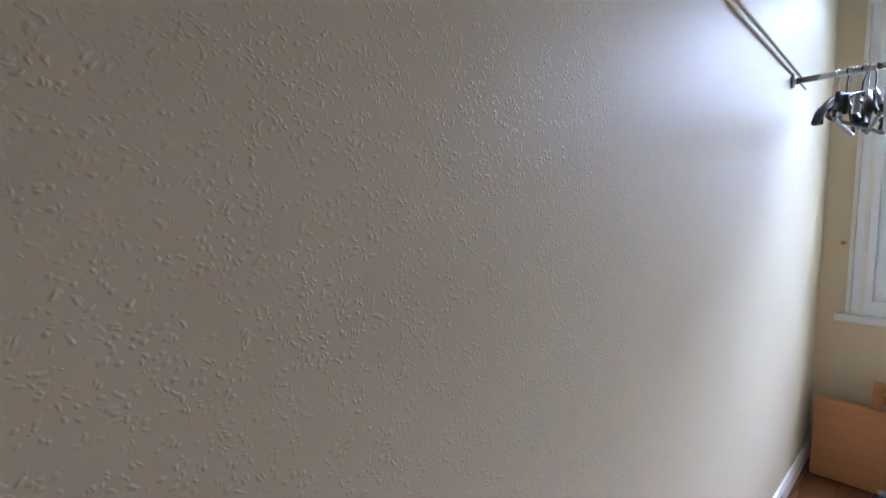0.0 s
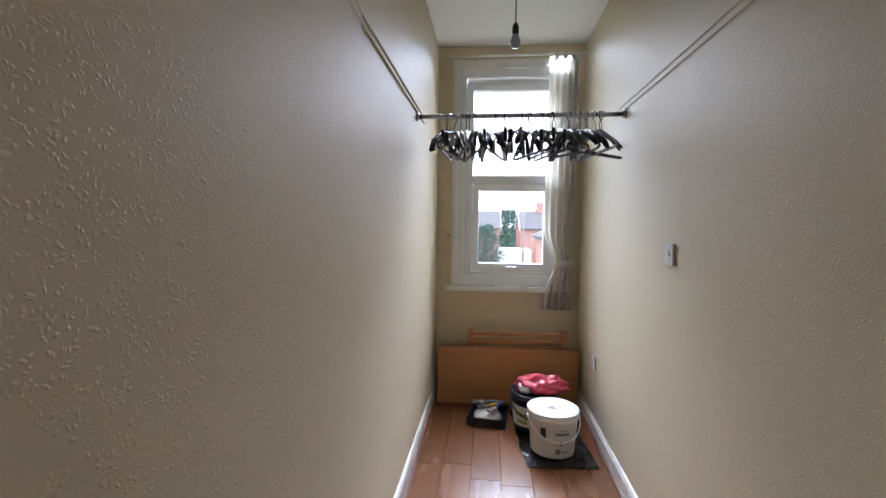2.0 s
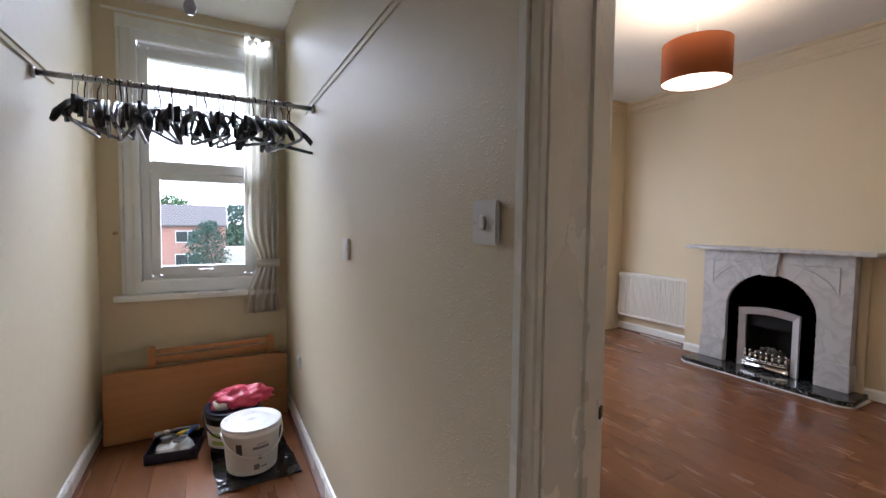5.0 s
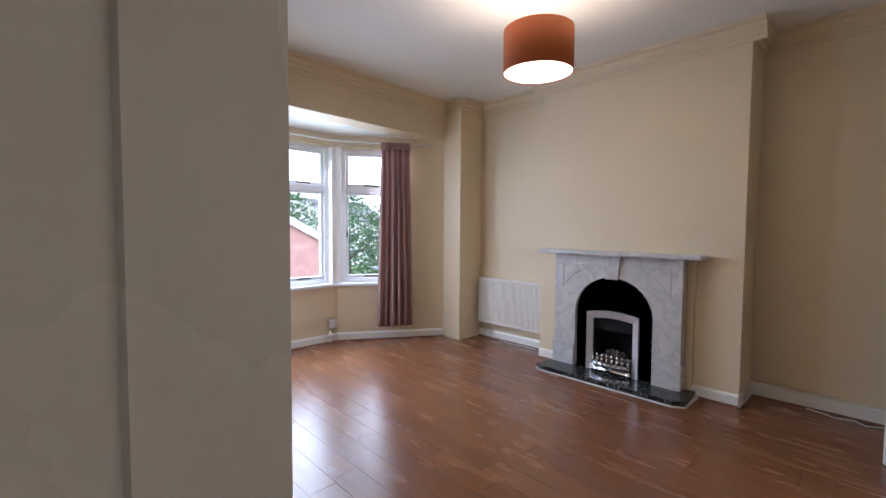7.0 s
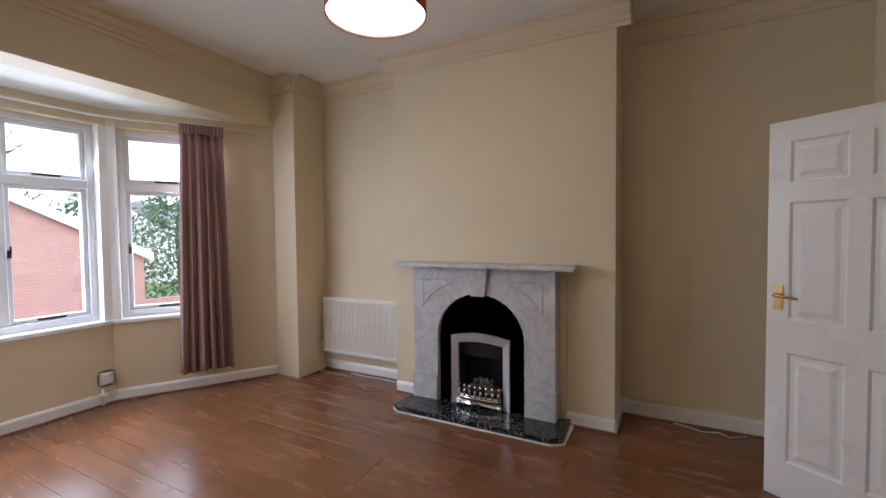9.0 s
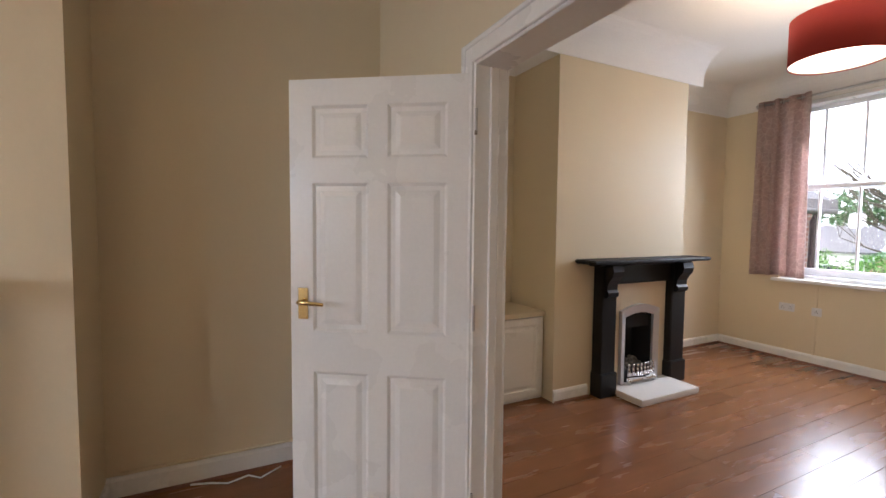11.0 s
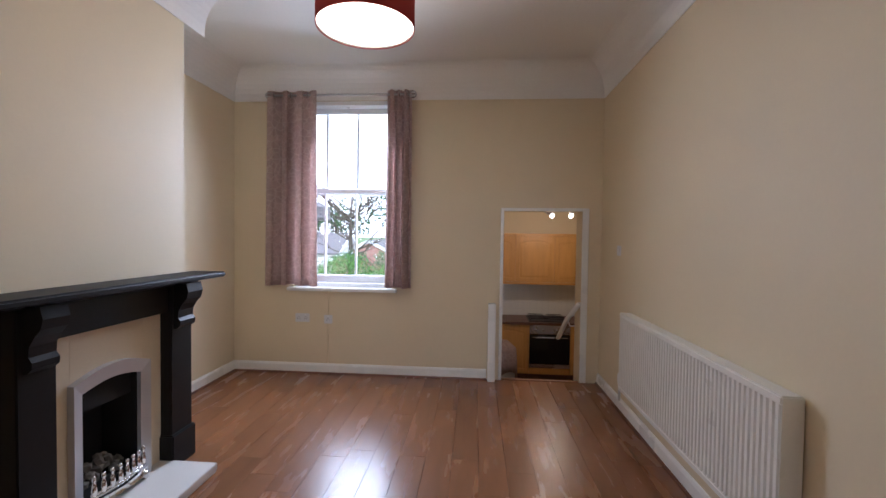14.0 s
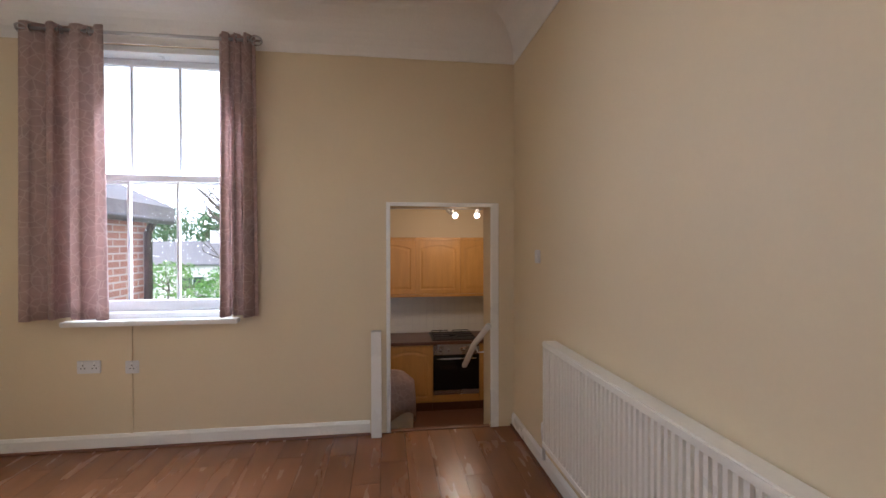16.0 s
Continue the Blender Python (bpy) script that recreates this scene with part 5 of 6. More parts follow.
for v in bm.verts:
    q = v.co.copy()
    n1 = noise.noise(q * 2.2) * 0.35 + noise.noise(q * 5.5) * 0.22 + abs(noise.noise(q * 9)) * 0.14
    v.co = Vector((q.x * 0.155 * (1 + n1), q.y * 0.105 * (1 + n1), max(-0.035, q.z * 0.055 * (1 + 1.6 * n1))))
solo("carrier_bag", bm, PINKBAG, "crumpled bright pink plastic bag lying on the tub", "bag", m=pose(0.245, 2.64, 0.292), smooth=True)
tr = thing("paint_tray", pose(-0.105, 2.72, 0.0, 0, 0, -8) @ Matrix.Scale(0.85, 4), "navy plastic roller tray holding brushes and a cloth", "paint tray")
bm = bmesh.new()
box(bm, -0.15, 0.15, -0.16, 0.16, 0.002, 0.008)
for bx in ((-0.155, -0.147, -0.165, 0.165, 0.002, 0.07), (0.147, 0.155, -0.165, 0.165, 0.002, 0.07), (-0.147, 0.147, -0.165, -0.157, 0.002, 0.07), (-0.147, 0.147, 0.157, 0.165, 0.002, 0.07)):
    box(bm, *bx)
part("tray", soft(bm, 0.003, 1), NAVY, tr)
bm = bmesh.new()
bmesh.ops.create_icosphere(bm, subdivisions=3, radius=1)
for v in bm.verts:
    q = v.co.copy()
    n1 = noise.noise(q * 3 + Vector((5, 0, 0))) * 0.3
    v.co = Vector((q.x * 0.11 * (1 + n1), q.y * 0.11 * (1 + n1), max(-0.02, q.z * 0.03 * (1 + 2 * n1))))
solo("dust_cloth", bm, WHITEP, "folded pale cloth lying in the tray", "cloth", m=pose(-0.11, 2.69, 0.040) @ Matrix.Scale(0.85, 4), smooth=True)
for k, (x, y, a, hm) in enumerate(((-0.09, 2.75, 25, YELLOWP), (-0.05, 2.71, 60, BLUEP), (-0.12, 2.77, 10, GREYP))):
    pb = thing("paint_brush", pose(x, y, 0.085 + 0.008 * k, 0, 0, a), "paint brush with a coloured handle lying in the tray", "brush", "paint brushes")
    bm = bmesh.new()
    tube(bm, [(-0.02, 0, 0), (0.02, 0, 0.002), (0.06, 0, 0), (0.11, 0, -0.004)], [0.008, 0.012, 0.009, 0.012], 8)
    part("handle", bm, hm, pb, "", True)
    part("ferrule", bbox(-0.05, -0.02, -0.022, 0.022, -0.008, 0.008, 0.003), STEEL, pb)
    part("bristles", bbox(-0.10, -0.05, -0.023, 0.023, -0.007, 0.007, 0.003), GREYP, pb)

# ---- front room small things ----
bm = bmesh.new()
box(bm, -0.008, 0.008, -0.20, 0.20, 0, 0.085)
solo("skirting_offcut", soft(bm, 0.003, 1), GLOSS, "loose white skirting offcut standing on the floor", "skirting offcut", m=pose(1.16, 2.93, 0.001, 0, 0, 14))
v = thing("wall_vent", Matrix.Translation((3.36, 4.755, 0.22)), "white plastic box vent low on the bay wall", "vent")
part("cover", bbox(-0.08, 0.05, -0.042, 0.0, -0.06, 0.07, 0.028, 3), WHITEP, v)
bm = bmesh.new()
tube(bm, [(-0.05, -0.03, -0.08), (-0.05, -0.03, -0.21)], 0.012, 8)
tube(bm, [(-0.08, -0.03, -0.13), (-0.02, -0.03, -0.13)], 0.016, 8)
part("pipe", bm, WHITEP, v, "white pipe with a tap", True)
for nm, pts in (("cable", [(XE - 0.03, 0.50, 0.006), (XE - 0.06, 0.40, 0.006), (XE - 0.10, 0.32, 0.006), (XE - 0.07, 0.22, 0.008), (XE - 0.12, 0.16, 0.006), (XE - 0.05, 0.05, 0.006)]),
                ("cable", [(4.90, 3.4, 0.006), (4.88, 3.2, 0.006), (4.895, 3.05, 0.006), (4.88, 2.85, 0.006)])):
    bm = bmesh.new()
    tube(bm, pts, 0.005, 6)
    solo(nm, bm, WHITEP, "thin white cable lying along the skirting", "cable", smooth=True)
bm = bmesh.new()
tube(bm, [(XE - 0.020, 0.80, 0.135), (XE - 0.020, -0.2, 0.135), (XE - 0.020, -0.54, 0.135)], 0.008, 8)
solo("heating_pipe", bm, CREAM, "cream painted pipe running above the skirting", "pipe", smooth=True)

# ---- kitchen ----
ZK = -0.77
KB = -7.95
bm = bmesh.new()
box(bm, 0.6, 3.4, KB - 0.2, BS - 0.28, ZK - 0.1, ZK)
struct("floor_kitchen", bm, WORKTOP, "dark brown kitchen floor")
bm = bmesh.new()
box(bm, 0.6, 3.4, KB - 0.2, KB, ZK, 1.9)
struct("wall_kitchen_south", bm, CREAM, "cream kitchen wall above white tiles")
bm = bmesh.new()
box(bm, 0.4, 0.6, KB - 0.2, BS - 0.28, ZK, 1.9)
box(bm, 3.4, 3.55, KB - 0.2, BS - 0.285, ZK, 1.9)
box(bm, 0.6, BX - 0.25, BS - 0.28, BS - 0.10, ZK, 1.9)
box(bm, BX - 0.25, KX0, BS - 0.30, BS - 0.02, ZK, -0.302)
box(bm, KX1, 3.4, BS - 0.30, BS - 0.02, ZK, -0.302)
struct("wall_kitchen_sides", bm, CREAM, "cream kitchen side walls")
bm = bmesh.new()
box(bm, 0.4, 3.55, KB - 0.2, BS - 0.281, 1.85, 1.98)
struct("ceiling_kitchen", bm, CEIL, "white kitchen ceiling")
st = thing("kitchen_steps", pose(0, 0, 0), "dark wooden steps leading down to the kitchen", "steps")
for k in range(1, 4):
    part("step", bbox(KX0 + 0.002, KX1 - 0.002, BS - 0.045 - 0.24 * k, BS - 0.045 - 0.24 * (k - 1), ZK, -0.1925 * k, 0.004), LAMINATE, st)
bm = bmesh.new()
box(bm, KX0 + 0.013, KX1 - 0.013, BS - 0.045, BS + 0.002, -0.03, 0.005)
struct("trim_threshold", soft(bm, 0.002, 1), BEAD, "brown threshold strip at the top of the steps")


def base_unit(name, x0, x1, label, leaf=True):
    u2 = thing(name, pose(0, KB + 0.60, ZK), label, "cabinet", "kitchen units")
    part("body", bbox(x0, x1, -0.58, -0.02, 0.12, 0.86), OAK, u2)
    part("plinth", bbox(x0, x1, -0.54, -0.06, 0.0, 0.119), WORKTOP, u2, "dark plinth")
    if leaf:
        d = panel_leaf("door", -x1 + 0.003, -x0 - 0.003, 0.14, 0.85, u2, OAK, 0.02, 0.05)
        d.matrix_local = pose(0, 0, 0, 0, 0, 180)
    return u2


spl = thing("splashback", pose(0, KB, 0), "white square wall tiles with pale grout behind the hob", "tiles")
part("grout", bbox(1.1, 3.39, 0.0, 0.006, ZK + 0.901, 0.70), SOCK, spl, "pale grout")
tile_me = mesh_of("tile", bbox(0.002, 0.098, 0.006, 0.011, 0.002, 0.098, 0.002, 1), TILE)
for k in range(17):
    for r in range(5):
        o = new("tile", tile_me)
        o.parent = spl
        o.location = (1.55 + 0.1 * k, 0, ZK + 0.905 + 0.1 * r)


base_unit("base_cabinet", 2.42, 3.02, "honey oak base cabinet with arched panel door")
base_unit("base_cabinet", 1.22, 1.82, "honey oak base cabinet with arched panel door")
u2 = thing("oven", pose(-0.2, KB + 0.60, ZK), "built-in steel oven with black glass door", "oven")
part("housing", bbox(2.022, 2.618, -0.58, -0.022, 0.12, 0.86), OAK, u2)
part("plinth", bbox(2.022, 2.618, -0.54, -0.06, 0.0, 0.119), WORKTOP, u2, "dark plinth")
part("control_panel", bbox(2.025, 2.615, -0.021, 0.004, 0.73, 0.855, 0.003), STEEL, u2, "steel control panel")
part("door", bbox(2.025, 2.615, -0.021, 0.010, 0.28, 0.725, 0.004), OVENGL, u2, "black glass door")
part("lower_trim", bbox(2.025, 2.615, -0.021, 0.006, 0.22, 0.275, 0.003), STEEL, u2, "steel lower trim")
part("drawer_front", bbox(2.025, 2.615, -0.021, 0.0, 0.125, 0.215, 0.003), OAK, u2, "oak strip")
bm = bmesh.new()
tube(bm, [(2.07, 0.01, 0.685), (2.07, 0.04, 0.685), (2.57, 0.04, 0.685), (2.57, 0.01, 0.685)], 0.008, 8)
part("handle", bm, STEEL, u2, "steel bar handle", True)
for x in (2.12, 2.22, 2.42, 2.52):
    bm = bmesh.new()
    lathe(bm, [(0.016, 0), (0.014, 0.02)], 14)
    part("knob", bm, STEEL, u2, "", True).matrix_local = pose(x, 0.004, 0.79, -90, 0, 0)
bm = bmesh.new()
box(bm, 1.1, 3.39, KB, KB + 0.62, ZK + 0.862, ZK + 0.90)
solo("worktop", soft(bm, 0.008), WORKTOP, "dark brown laminate worktop over the units", "worktop")
hob = thing("gas_hob", pose(2.13, KB + 0.31, ZK + 0.90), "black gas hob with iron pan supports", "hob")
part("hob_plate", bbox(-0.29, 0.29, -0.25, 0.25, 0.0005, 0.012, 0.004), DARKMET, hob)
for x in (-0.145, 0.145):
    for y in (-0.12, 0.12):
        bm = bmesh.new()
        lathe(bm, [(0.045, 0.012), (0.045, 0.022), (0.03, 0.03)], 16)
        part("burner", bm, DARKMET, hob)
    bm = bmesh.new()
    for y in (-0.2, -0.07, 0.07, 0.2):
        tube(bm, [(x - 0.12, y, 0.012), (x - 0.11, y, 0.042), (x + 0.11, y, 0.042), (x + 0.12, y, 0.012)], 0.006, 6)
    tube(bm, [(x, -0.2, 0.042), (x, 0.2, 0.042)], 0.006, 6)
    part("pan_support", bm, DARKMET, hob)
for x0, x1 in ((1.42, 2.02), (2.02, 2.62), (2.62, 3.22)):
    u2 = thing("wall_cabinet", pose(0, KB + 0.32, 0), "honey oak wall cabinet with arched panel door", "cabinet", "kitchen wall units")
    part("body", bbox(x0, x1, -0.318, -0.02, 0.70, 1.42), OAK, u2)
    d = panel_leaf("door", -x1 + 0.003, -x0 - 0.003, 0.705, 1.415, u2, OAK, 0.02, 0.05)
    d.matrix_local = pose(0, 0, 0, 0, 0, 180)
    part("cornice", bbox(x0, x1, -0.318, 0.02, 1.421, 1.455, 0.006), OAK, u2)
    part("pelmet", bbox(x0, x1, -0.02, 0.0, 0.665, 0.699, 0.004), OAK, u2)
spt = thing("spotlight_bar", pose(2.12, -6.75, 1.85), "steel ceiling bar with lit spotlights", "spotlight")
part("bar", bbox(-0.22, 0.22, -0.02, 0.02, -0.03, -0.001, 0.005), STEEL, spt)
for x, a in ((-0.17, 25), (0.17, -30)):
    bm = bmesh.new()
    tube(bm, [(x, 0, -0.02), (x, 0.0, -0.08), (x + 0.02, 0.02, -0.10), (x + 0.05 * math.sin(radians(a)) * 2, 0.06, -0.15)], [0.006, 0.007, 0.03, 0.034], 14)
    sp1 = part("spot_head", bm, STEEL, spt, "", True)
    bm = bmesh.new()
    bmesh.ops.create_uvsphere(bm, u_segments=14, v_segments=8, radius=0.03)
    part("lit_bulb", bm, BULB, sp1, "glowing spot bulb", True).matrix_local = pose(x + 0.05 * math.sin(radians(a)) * 2, 0.075, -0.165)
nw = thing("newel_post", pose(3.075, BS + 0.05, 0), "white painted square post beside the kitchen steps", "post")
part("post", bbox(-0.036, 0.036, -0.036, 0.036, 0, 0.75, 0.004), GLOSS, nw)
hr = thing("handrail", pose(0, 0, 0), "white painted sloping handrail on the kitchen step wall", "handrail")
bm = bmesh.new()
tube(bm, [(KX0 + 0.03, BS + 0.02, 0.76), (KX0 + 0.075, BS - 0.30, 0.55), (KX0 + 0.09, BS - 0.62, 0.30), (KX0 + 0.09, BS - 0.66, 0.28)], 0.024, 10)
part("rail", bm, GLOSS, hr, "", True)
for y, z in ((BS - 0.26, 0.545),):
    bm = bmesh.new()
    tube(bm, [(KX0, y, z - 0.05), (KX0 + 0.05, y, z - 0.05), (KX0 + 0.07, y, z)], 0.007, 8)
    part("bracket", bm, GLOSS, hr)
hm = thing("laundry_hamper", pose(2.95, -6.0, ZK, 0, 0, 0), "pale laundry hamper draped with pink cloth below the steps", "hamper")
bm = bmesh.new()
lathe(bm, [(0.17, 0), (0.18, 0.02), (0.21, 0.78), (0.19, 0.86), (0.10, 0.91), (0.01, 0.92)], 28)
part("basket", bm, WHITEP, hm, "", True)
bm = bmesh.new()
lathe(bm, [(0.225, 0.52), (0.220, 0.70), (0.205, 0.85), (0.12, 0.925), (0.01, 0.94), (0.01, 0.93), (0.115, 0.915), (0.198, 0.845), (0.213, 0.70), (0.218, 0.52)], 36, True)
for q in bm.verts:
    if q.co.z < 0.6:
        q.co.z -= 0.10 * math.sin(2 * math.atan2(q.co.y, q.co.x) + 0.5)
part("cloth", bm, PINKP, hm, "pink cloth draped over the lid", True)


# ---- outside ----
GZ = -3.3
bm = bmesh.new()
box(bm, -1500, 1500, -1500, 1500, GZ - 0.5, GZ)
struct("ground", bm, GRASS, "grass and garden ground reaching the horizon")
bm = bmesh.new()
box(bm, -60, 80, 15, 21, GZ, GZ + 0.02)
struct("road", bm, ROADM, "grey asphalt road in front of the house")
bm = bmesh.new()
box(bm, -60, 80, 21, 23, GZ, GZ + 0.12)
box(bm, -60, 80, 11, 15, GZ, GZ + 0.12)
struct("pavement", bm, PAVE, "pale concrete pavement with a kerb")
bm = bmesh.new()
box(bm, -1.2, 6.2, -5.36, 3.5, GZ, -0.31)
struct("wall_lower_storey", bm, BRICK, "brick lower storey of the house")


def gable_house(m, w, d, h, rise, wall_mat, label, windows=(), chimney=True, verge=True):
    """Local x along the ridge, gables at both x ends, local z from the ground."""
    g = thing("house", m, label, "house")
    bm = bmesh.new()
    prof = [(-d / 2, 0), (d / 2, 0), (d / 2, h), (0, h + rise), (-d / 2, h)]
    extrude_x(bm, prof, -w / 2, w / 2)
    part("wall", bm, wall_mat, g)
    bm = bmesh.new()
    o = 0.25
    t = 0.14
    sl = rise / (d / 2)
    prof = [(-d / 2 - o, h - o * sl), (0, h + rise), (d / 2 + o, h - o * sl), (d / 2 + o, h - o * sl + t), (0, h + rise + t), (-d / 2 - o, h - o * sl + t)]
    extrude_x(bm, prof, -w / 2 - 0.12, w / 2 + 0.12)
    roof = part("roof", bm, ROOF, g)
    if verge:
        for sx in (-1, 1):
            bm = bmesh.new()
            prof2 = [(y, z + (-0.16 if i < 3 else 0.02)) for i, (y, z) in enumerate(prof)]
            extrude_x(bm, prof2, *sorted((sx * (w / 2 + 0.125), sx * (w / 2 + 0.17))))
            part("bargeboard", bm, UPVC, roof, "white bargeboard")
    if chimney:
        part("chimney", bbox(-w * 0.25 - 0.4, -w * 0.25 + 0.4, -0.35, 0.35, h + rise - 0.4, h + rise + 1.1), wall_mat, roof, "brick chimney stack")
    for x, z, ww, hh in windows:
        for sy in (-1, 1):
            y = sy * d / 2
            win = part("window", bbox(x - ww / 2, x + ww / 2, *sorted((y - sy * 0.02, y + sy * 0.05)), z, z + hh), UPVC, g, "white framed window")
            n = max(2, int(ww / 0.7))
            for k in range(n):
                a = x - ww / 2 + 0.06 + k * (ww - 0.06) / n
                part("pane", bbox(a, a + (ww - 0.06) / n - 0.06, *sorted((y + sy * 0.05, y + sy * 0.06)), z + 0.07, z + hh - 0.07), DARKGLASS, win)
    return g


# red gable seen from the bay
gable_house(pose(6.5, 22.0, GZ, 0, 0, 90), 9, 7.4, 4.1, 1.9, BRICK_PINK, "red brick house with its gable end to the street", chimney=True)
# houses across the road seen from the box room
FRONTS = ((-1.9, 0.9, 1.9, 1.1), (1.9, 0.9, 1.9, 1.1), (-1.9, 2.95, 1.8, 1.0), (1.9, 2.95, 1.8, 1.0))
gable_house(pose(-3.8, 46, GZ, 0, 0, 0), 9.5, 8, 4.4, 1.7, BRICK_PINK, "red brick two-storey house with white windows", FRONTS)
gable_house(pose(7.6, 47, GZ, 0, 0, 0), 9, 8, 4.4, 1.7, BRICK_PINK, "red brick two-storey house with white windows", FRONTS)
gable_house(pose(-16, 52, GZ, 0, 0, 8), 10, 8, 4.4, 1.7, BRICK_PINK, "red brick two-storey house with white windows", FRONTS)
bm = bmesh.new()
box(bm, -1.5, 1.5, -2.5, 2.5, 0, 2.5)
solo("garage", soft(bm, 0.05, 1), RENDER, "pale flat-roofed garage beside the houses", "garage", m=pose(2.3, 42, GZ))
gable_house(pose(30, 52, GZ, 0, 0, 20), 12, 9, 5.6, 2.6, RENDER, "pale rendered house behind the trees", FRONTS)
# neighbours behind
gable_house(pose(7.77, -6.42, GZ, 0, 0, 90), 1.9, 4.0, 5.08, 0.95, BRICK, "brown brick rear outrigger with a slate roof", chimney=False, verge=False)
bm = bmesh.new()
tube(bm, [(5.70, -7.25, GZ), (5.70, -7.25, GZ + 4.8), (5.62, -7.25, GZ + 4.96)], 0.045, 8)
tube(bm, [(5.56, -5.45, GZ + 4.95), (5.56, -7.5, GZ + 4.95)], 0.05, 8)
solo("drainpipe", bm, BLACK, "black drainpipe and gutter on the brick outrigger", "drainpipe", smooth=True)
gable_house(pose(13, -44, GZ, 0, 0, 90), 8, 7, 2.4, 1.8, BRICK_PINK, "red brick bungalow with a grey roof beyond the gardens", chimney=False)
gable_house(pose(4.5, -48, GZ, 0, 0, 10), 9, 7, 2.8, 1.7, BRICK, "brick house with a grey roof beyond the gardens", FRONTS[:2])
gable_house(pose(21, -44, GZ, 0, 0, 0), 10, 7, 3.0, 1.8, RENDER, "pale house with a grey roof beyond the gardens", FRONTS[:2])
for nm, x, y, a, w, d in (("garden_shed", 6.9, -15.0, 12, 3.6, 2.6), ("garden_shed", 3.2, -14.2, -8, 3.0, 2.2), ("garden_shed", 13.4, 14.6, 10, 4.0, 2.4)):
    g = thing(nm, pose(x, y, GZ, 0, 0, a), "low garden shed with a weathered grey roof", "shed")
    part("wall", bbox(-w / 2, w / 2, -d / 2, d / 2, 0, 2.5), FENCE, g)
    for k in range(9):
        yy = -d / 2 - 0.1 + k * (d + 0.2) / 9
        part("roof_board", bbox(-w / 2 - 0.12, w / 2 + 0.12, yy, yy + (d + 0.2) / 9 - 0.03, 2.5 + 0.06 * k, 2.55 + 0.06 * k), SHED, g)
fn = thing("garden_fence", pose(0, 0, 0), "grey boarded garden fence between the plots", "fence")
for k in range(60):
    part("fence_board", bbox(-2 + k * 0.25, -2 + k * 0.25 + 0.23, -18.02, -18.0, GZ, GZ + 1.7), FENCE, fn)
fn = thing("garden_wall", pose(0, 0, 0), "low red brick garden wall by the road", "wall")
part("wall", bbox(12, 24, 23.2, 23.45, GZ, GZ + 1.6), BRICK_PINK, fn)


def leaves(bm, centre, rad, n, size, rnd):
    for _ in range(n):
        d = Vector((rnd.gauss(0, 1), rnd.gauss(0, 1), rnd.gauss(0, 1))).normalized() * rnd.uniform(0.55, 1.05)
        p = Vector(centre) + Vector((d.x * rad[0], d.y * rad[1], d.z * rad[2]))
        a = Vector((rnd.gauss(0, 1), rnd.gauss(0, 1), rnd.gauss(0, 1))).normalized() * size * rnd.uniform(0.5, 1.2)
        b = a.cross(Vector((rnd.gauss(0, 1), rnd.gauss(0, 1), rnd.gauss(0, 1)))).normalized() * size * rnd.uniform(0.4, 0.8)
        v = [bm.verts.new(q) for q in (p - a, p + b * 0.6, p + a, p - b * 0.6)]
        bm.faces.new(v)


def tree(at, h, r, material, label, shape="round", n=1500, seed=1, leaf=0.22, bare=False):
    rnd = random.Random(seed)
    t = thing("tree", pose(*at), label, "tree")
    bm = bmesh.new()
    tube(bm, [(0, 0, 0), (0.05 * h * 0.1, 0, h * 0.3), (0, 0.03 * h, h * 0.6), (0, 0, h * 0.9)], [h * 0.028, h * 0.022, h * 0.014, h * 0.004], 8)
    limbs = 26 if bare else 8
    for k in range(limbs):
        a = rnd.uniform(0, 6.28)
        z = h * rnd.uniform(0.3, 0.75)
        l = r * rnd.uniform(0.5, 1.0)
        e = (l * math.cos(a), l * math.sin(a), z + l * rnd.uniform(0.3, 0.9))
        tube(bm, [(0, 0, z), (e[0] * 0.5, e[1] * 0.5, (z + e[2]) / 2 - 0.05), e], [h * 0.010, h * 0.006, h * 0.002], 5)
        if bare:
            for _ in range(4):
                f = (e[0] + rnd.uniform(-0.5, 0.5) * r * 0.6, e[1] + rnd.uniform(-0.5, 0.5) * r * 0.6, e[2] + rnd.uniform(0.1, 0.5) * r)
                tube(bm, [(e[0] * 0.6, e[1] * 0.6, z + (e[2] - z) * 0.6), e if rnd.random() < 0.4 else ((e[0] + f[0]) / 2, (e[1] + f[1]) / 2, (e[2] + f[2]) / 2), f], [h * 0.004, h * 0.003, h * 0.001], 4)
    part("trunk", bm, BARK, t)
    bm = bmesh.new()
    if shape == "cone":
        for k in range(14):
            f = k / 13
            leaves(bm, (rnd.uniform(-.1, .1) * r, rnd.uniform(-.1, .1) * r, h * (0.12 + 0.85 * f)), (r * (1.05 - f), r * (1.05 - f), h * 0.08), int(n / 14 * (1.3 - f)), leaf, rnd)
    elif shape == "oval":
        for k in range(12):
            f = k / 11
            q = r * math.sin(math.pi * (0.12 + 0.8 * f)) ** 0.6
            leaves(bm, (rnd.uniform(-.1, .1) * r, rnd.uniform(-.1, .1) * r, h * (0.08 + 0.88 * f)), (q, q, h * 0.09), n // 12, leaf, rnd)
    else:
        for k in range(13):
            a, q = rnd.uniform(0, 6.28), r * rnd.uniform(0.1, 0.7)
            leaves(bm, (q * math.cos(a), q * math.sin(a), h * rnd.uniform(0.5, 0.88)), (r * 0.42, r * 0.42, r * 0.36), n // 13, leaf, rnd)
    if bare:
        bm.free()
    else:
        part("crown", bm, material, t)
    return t


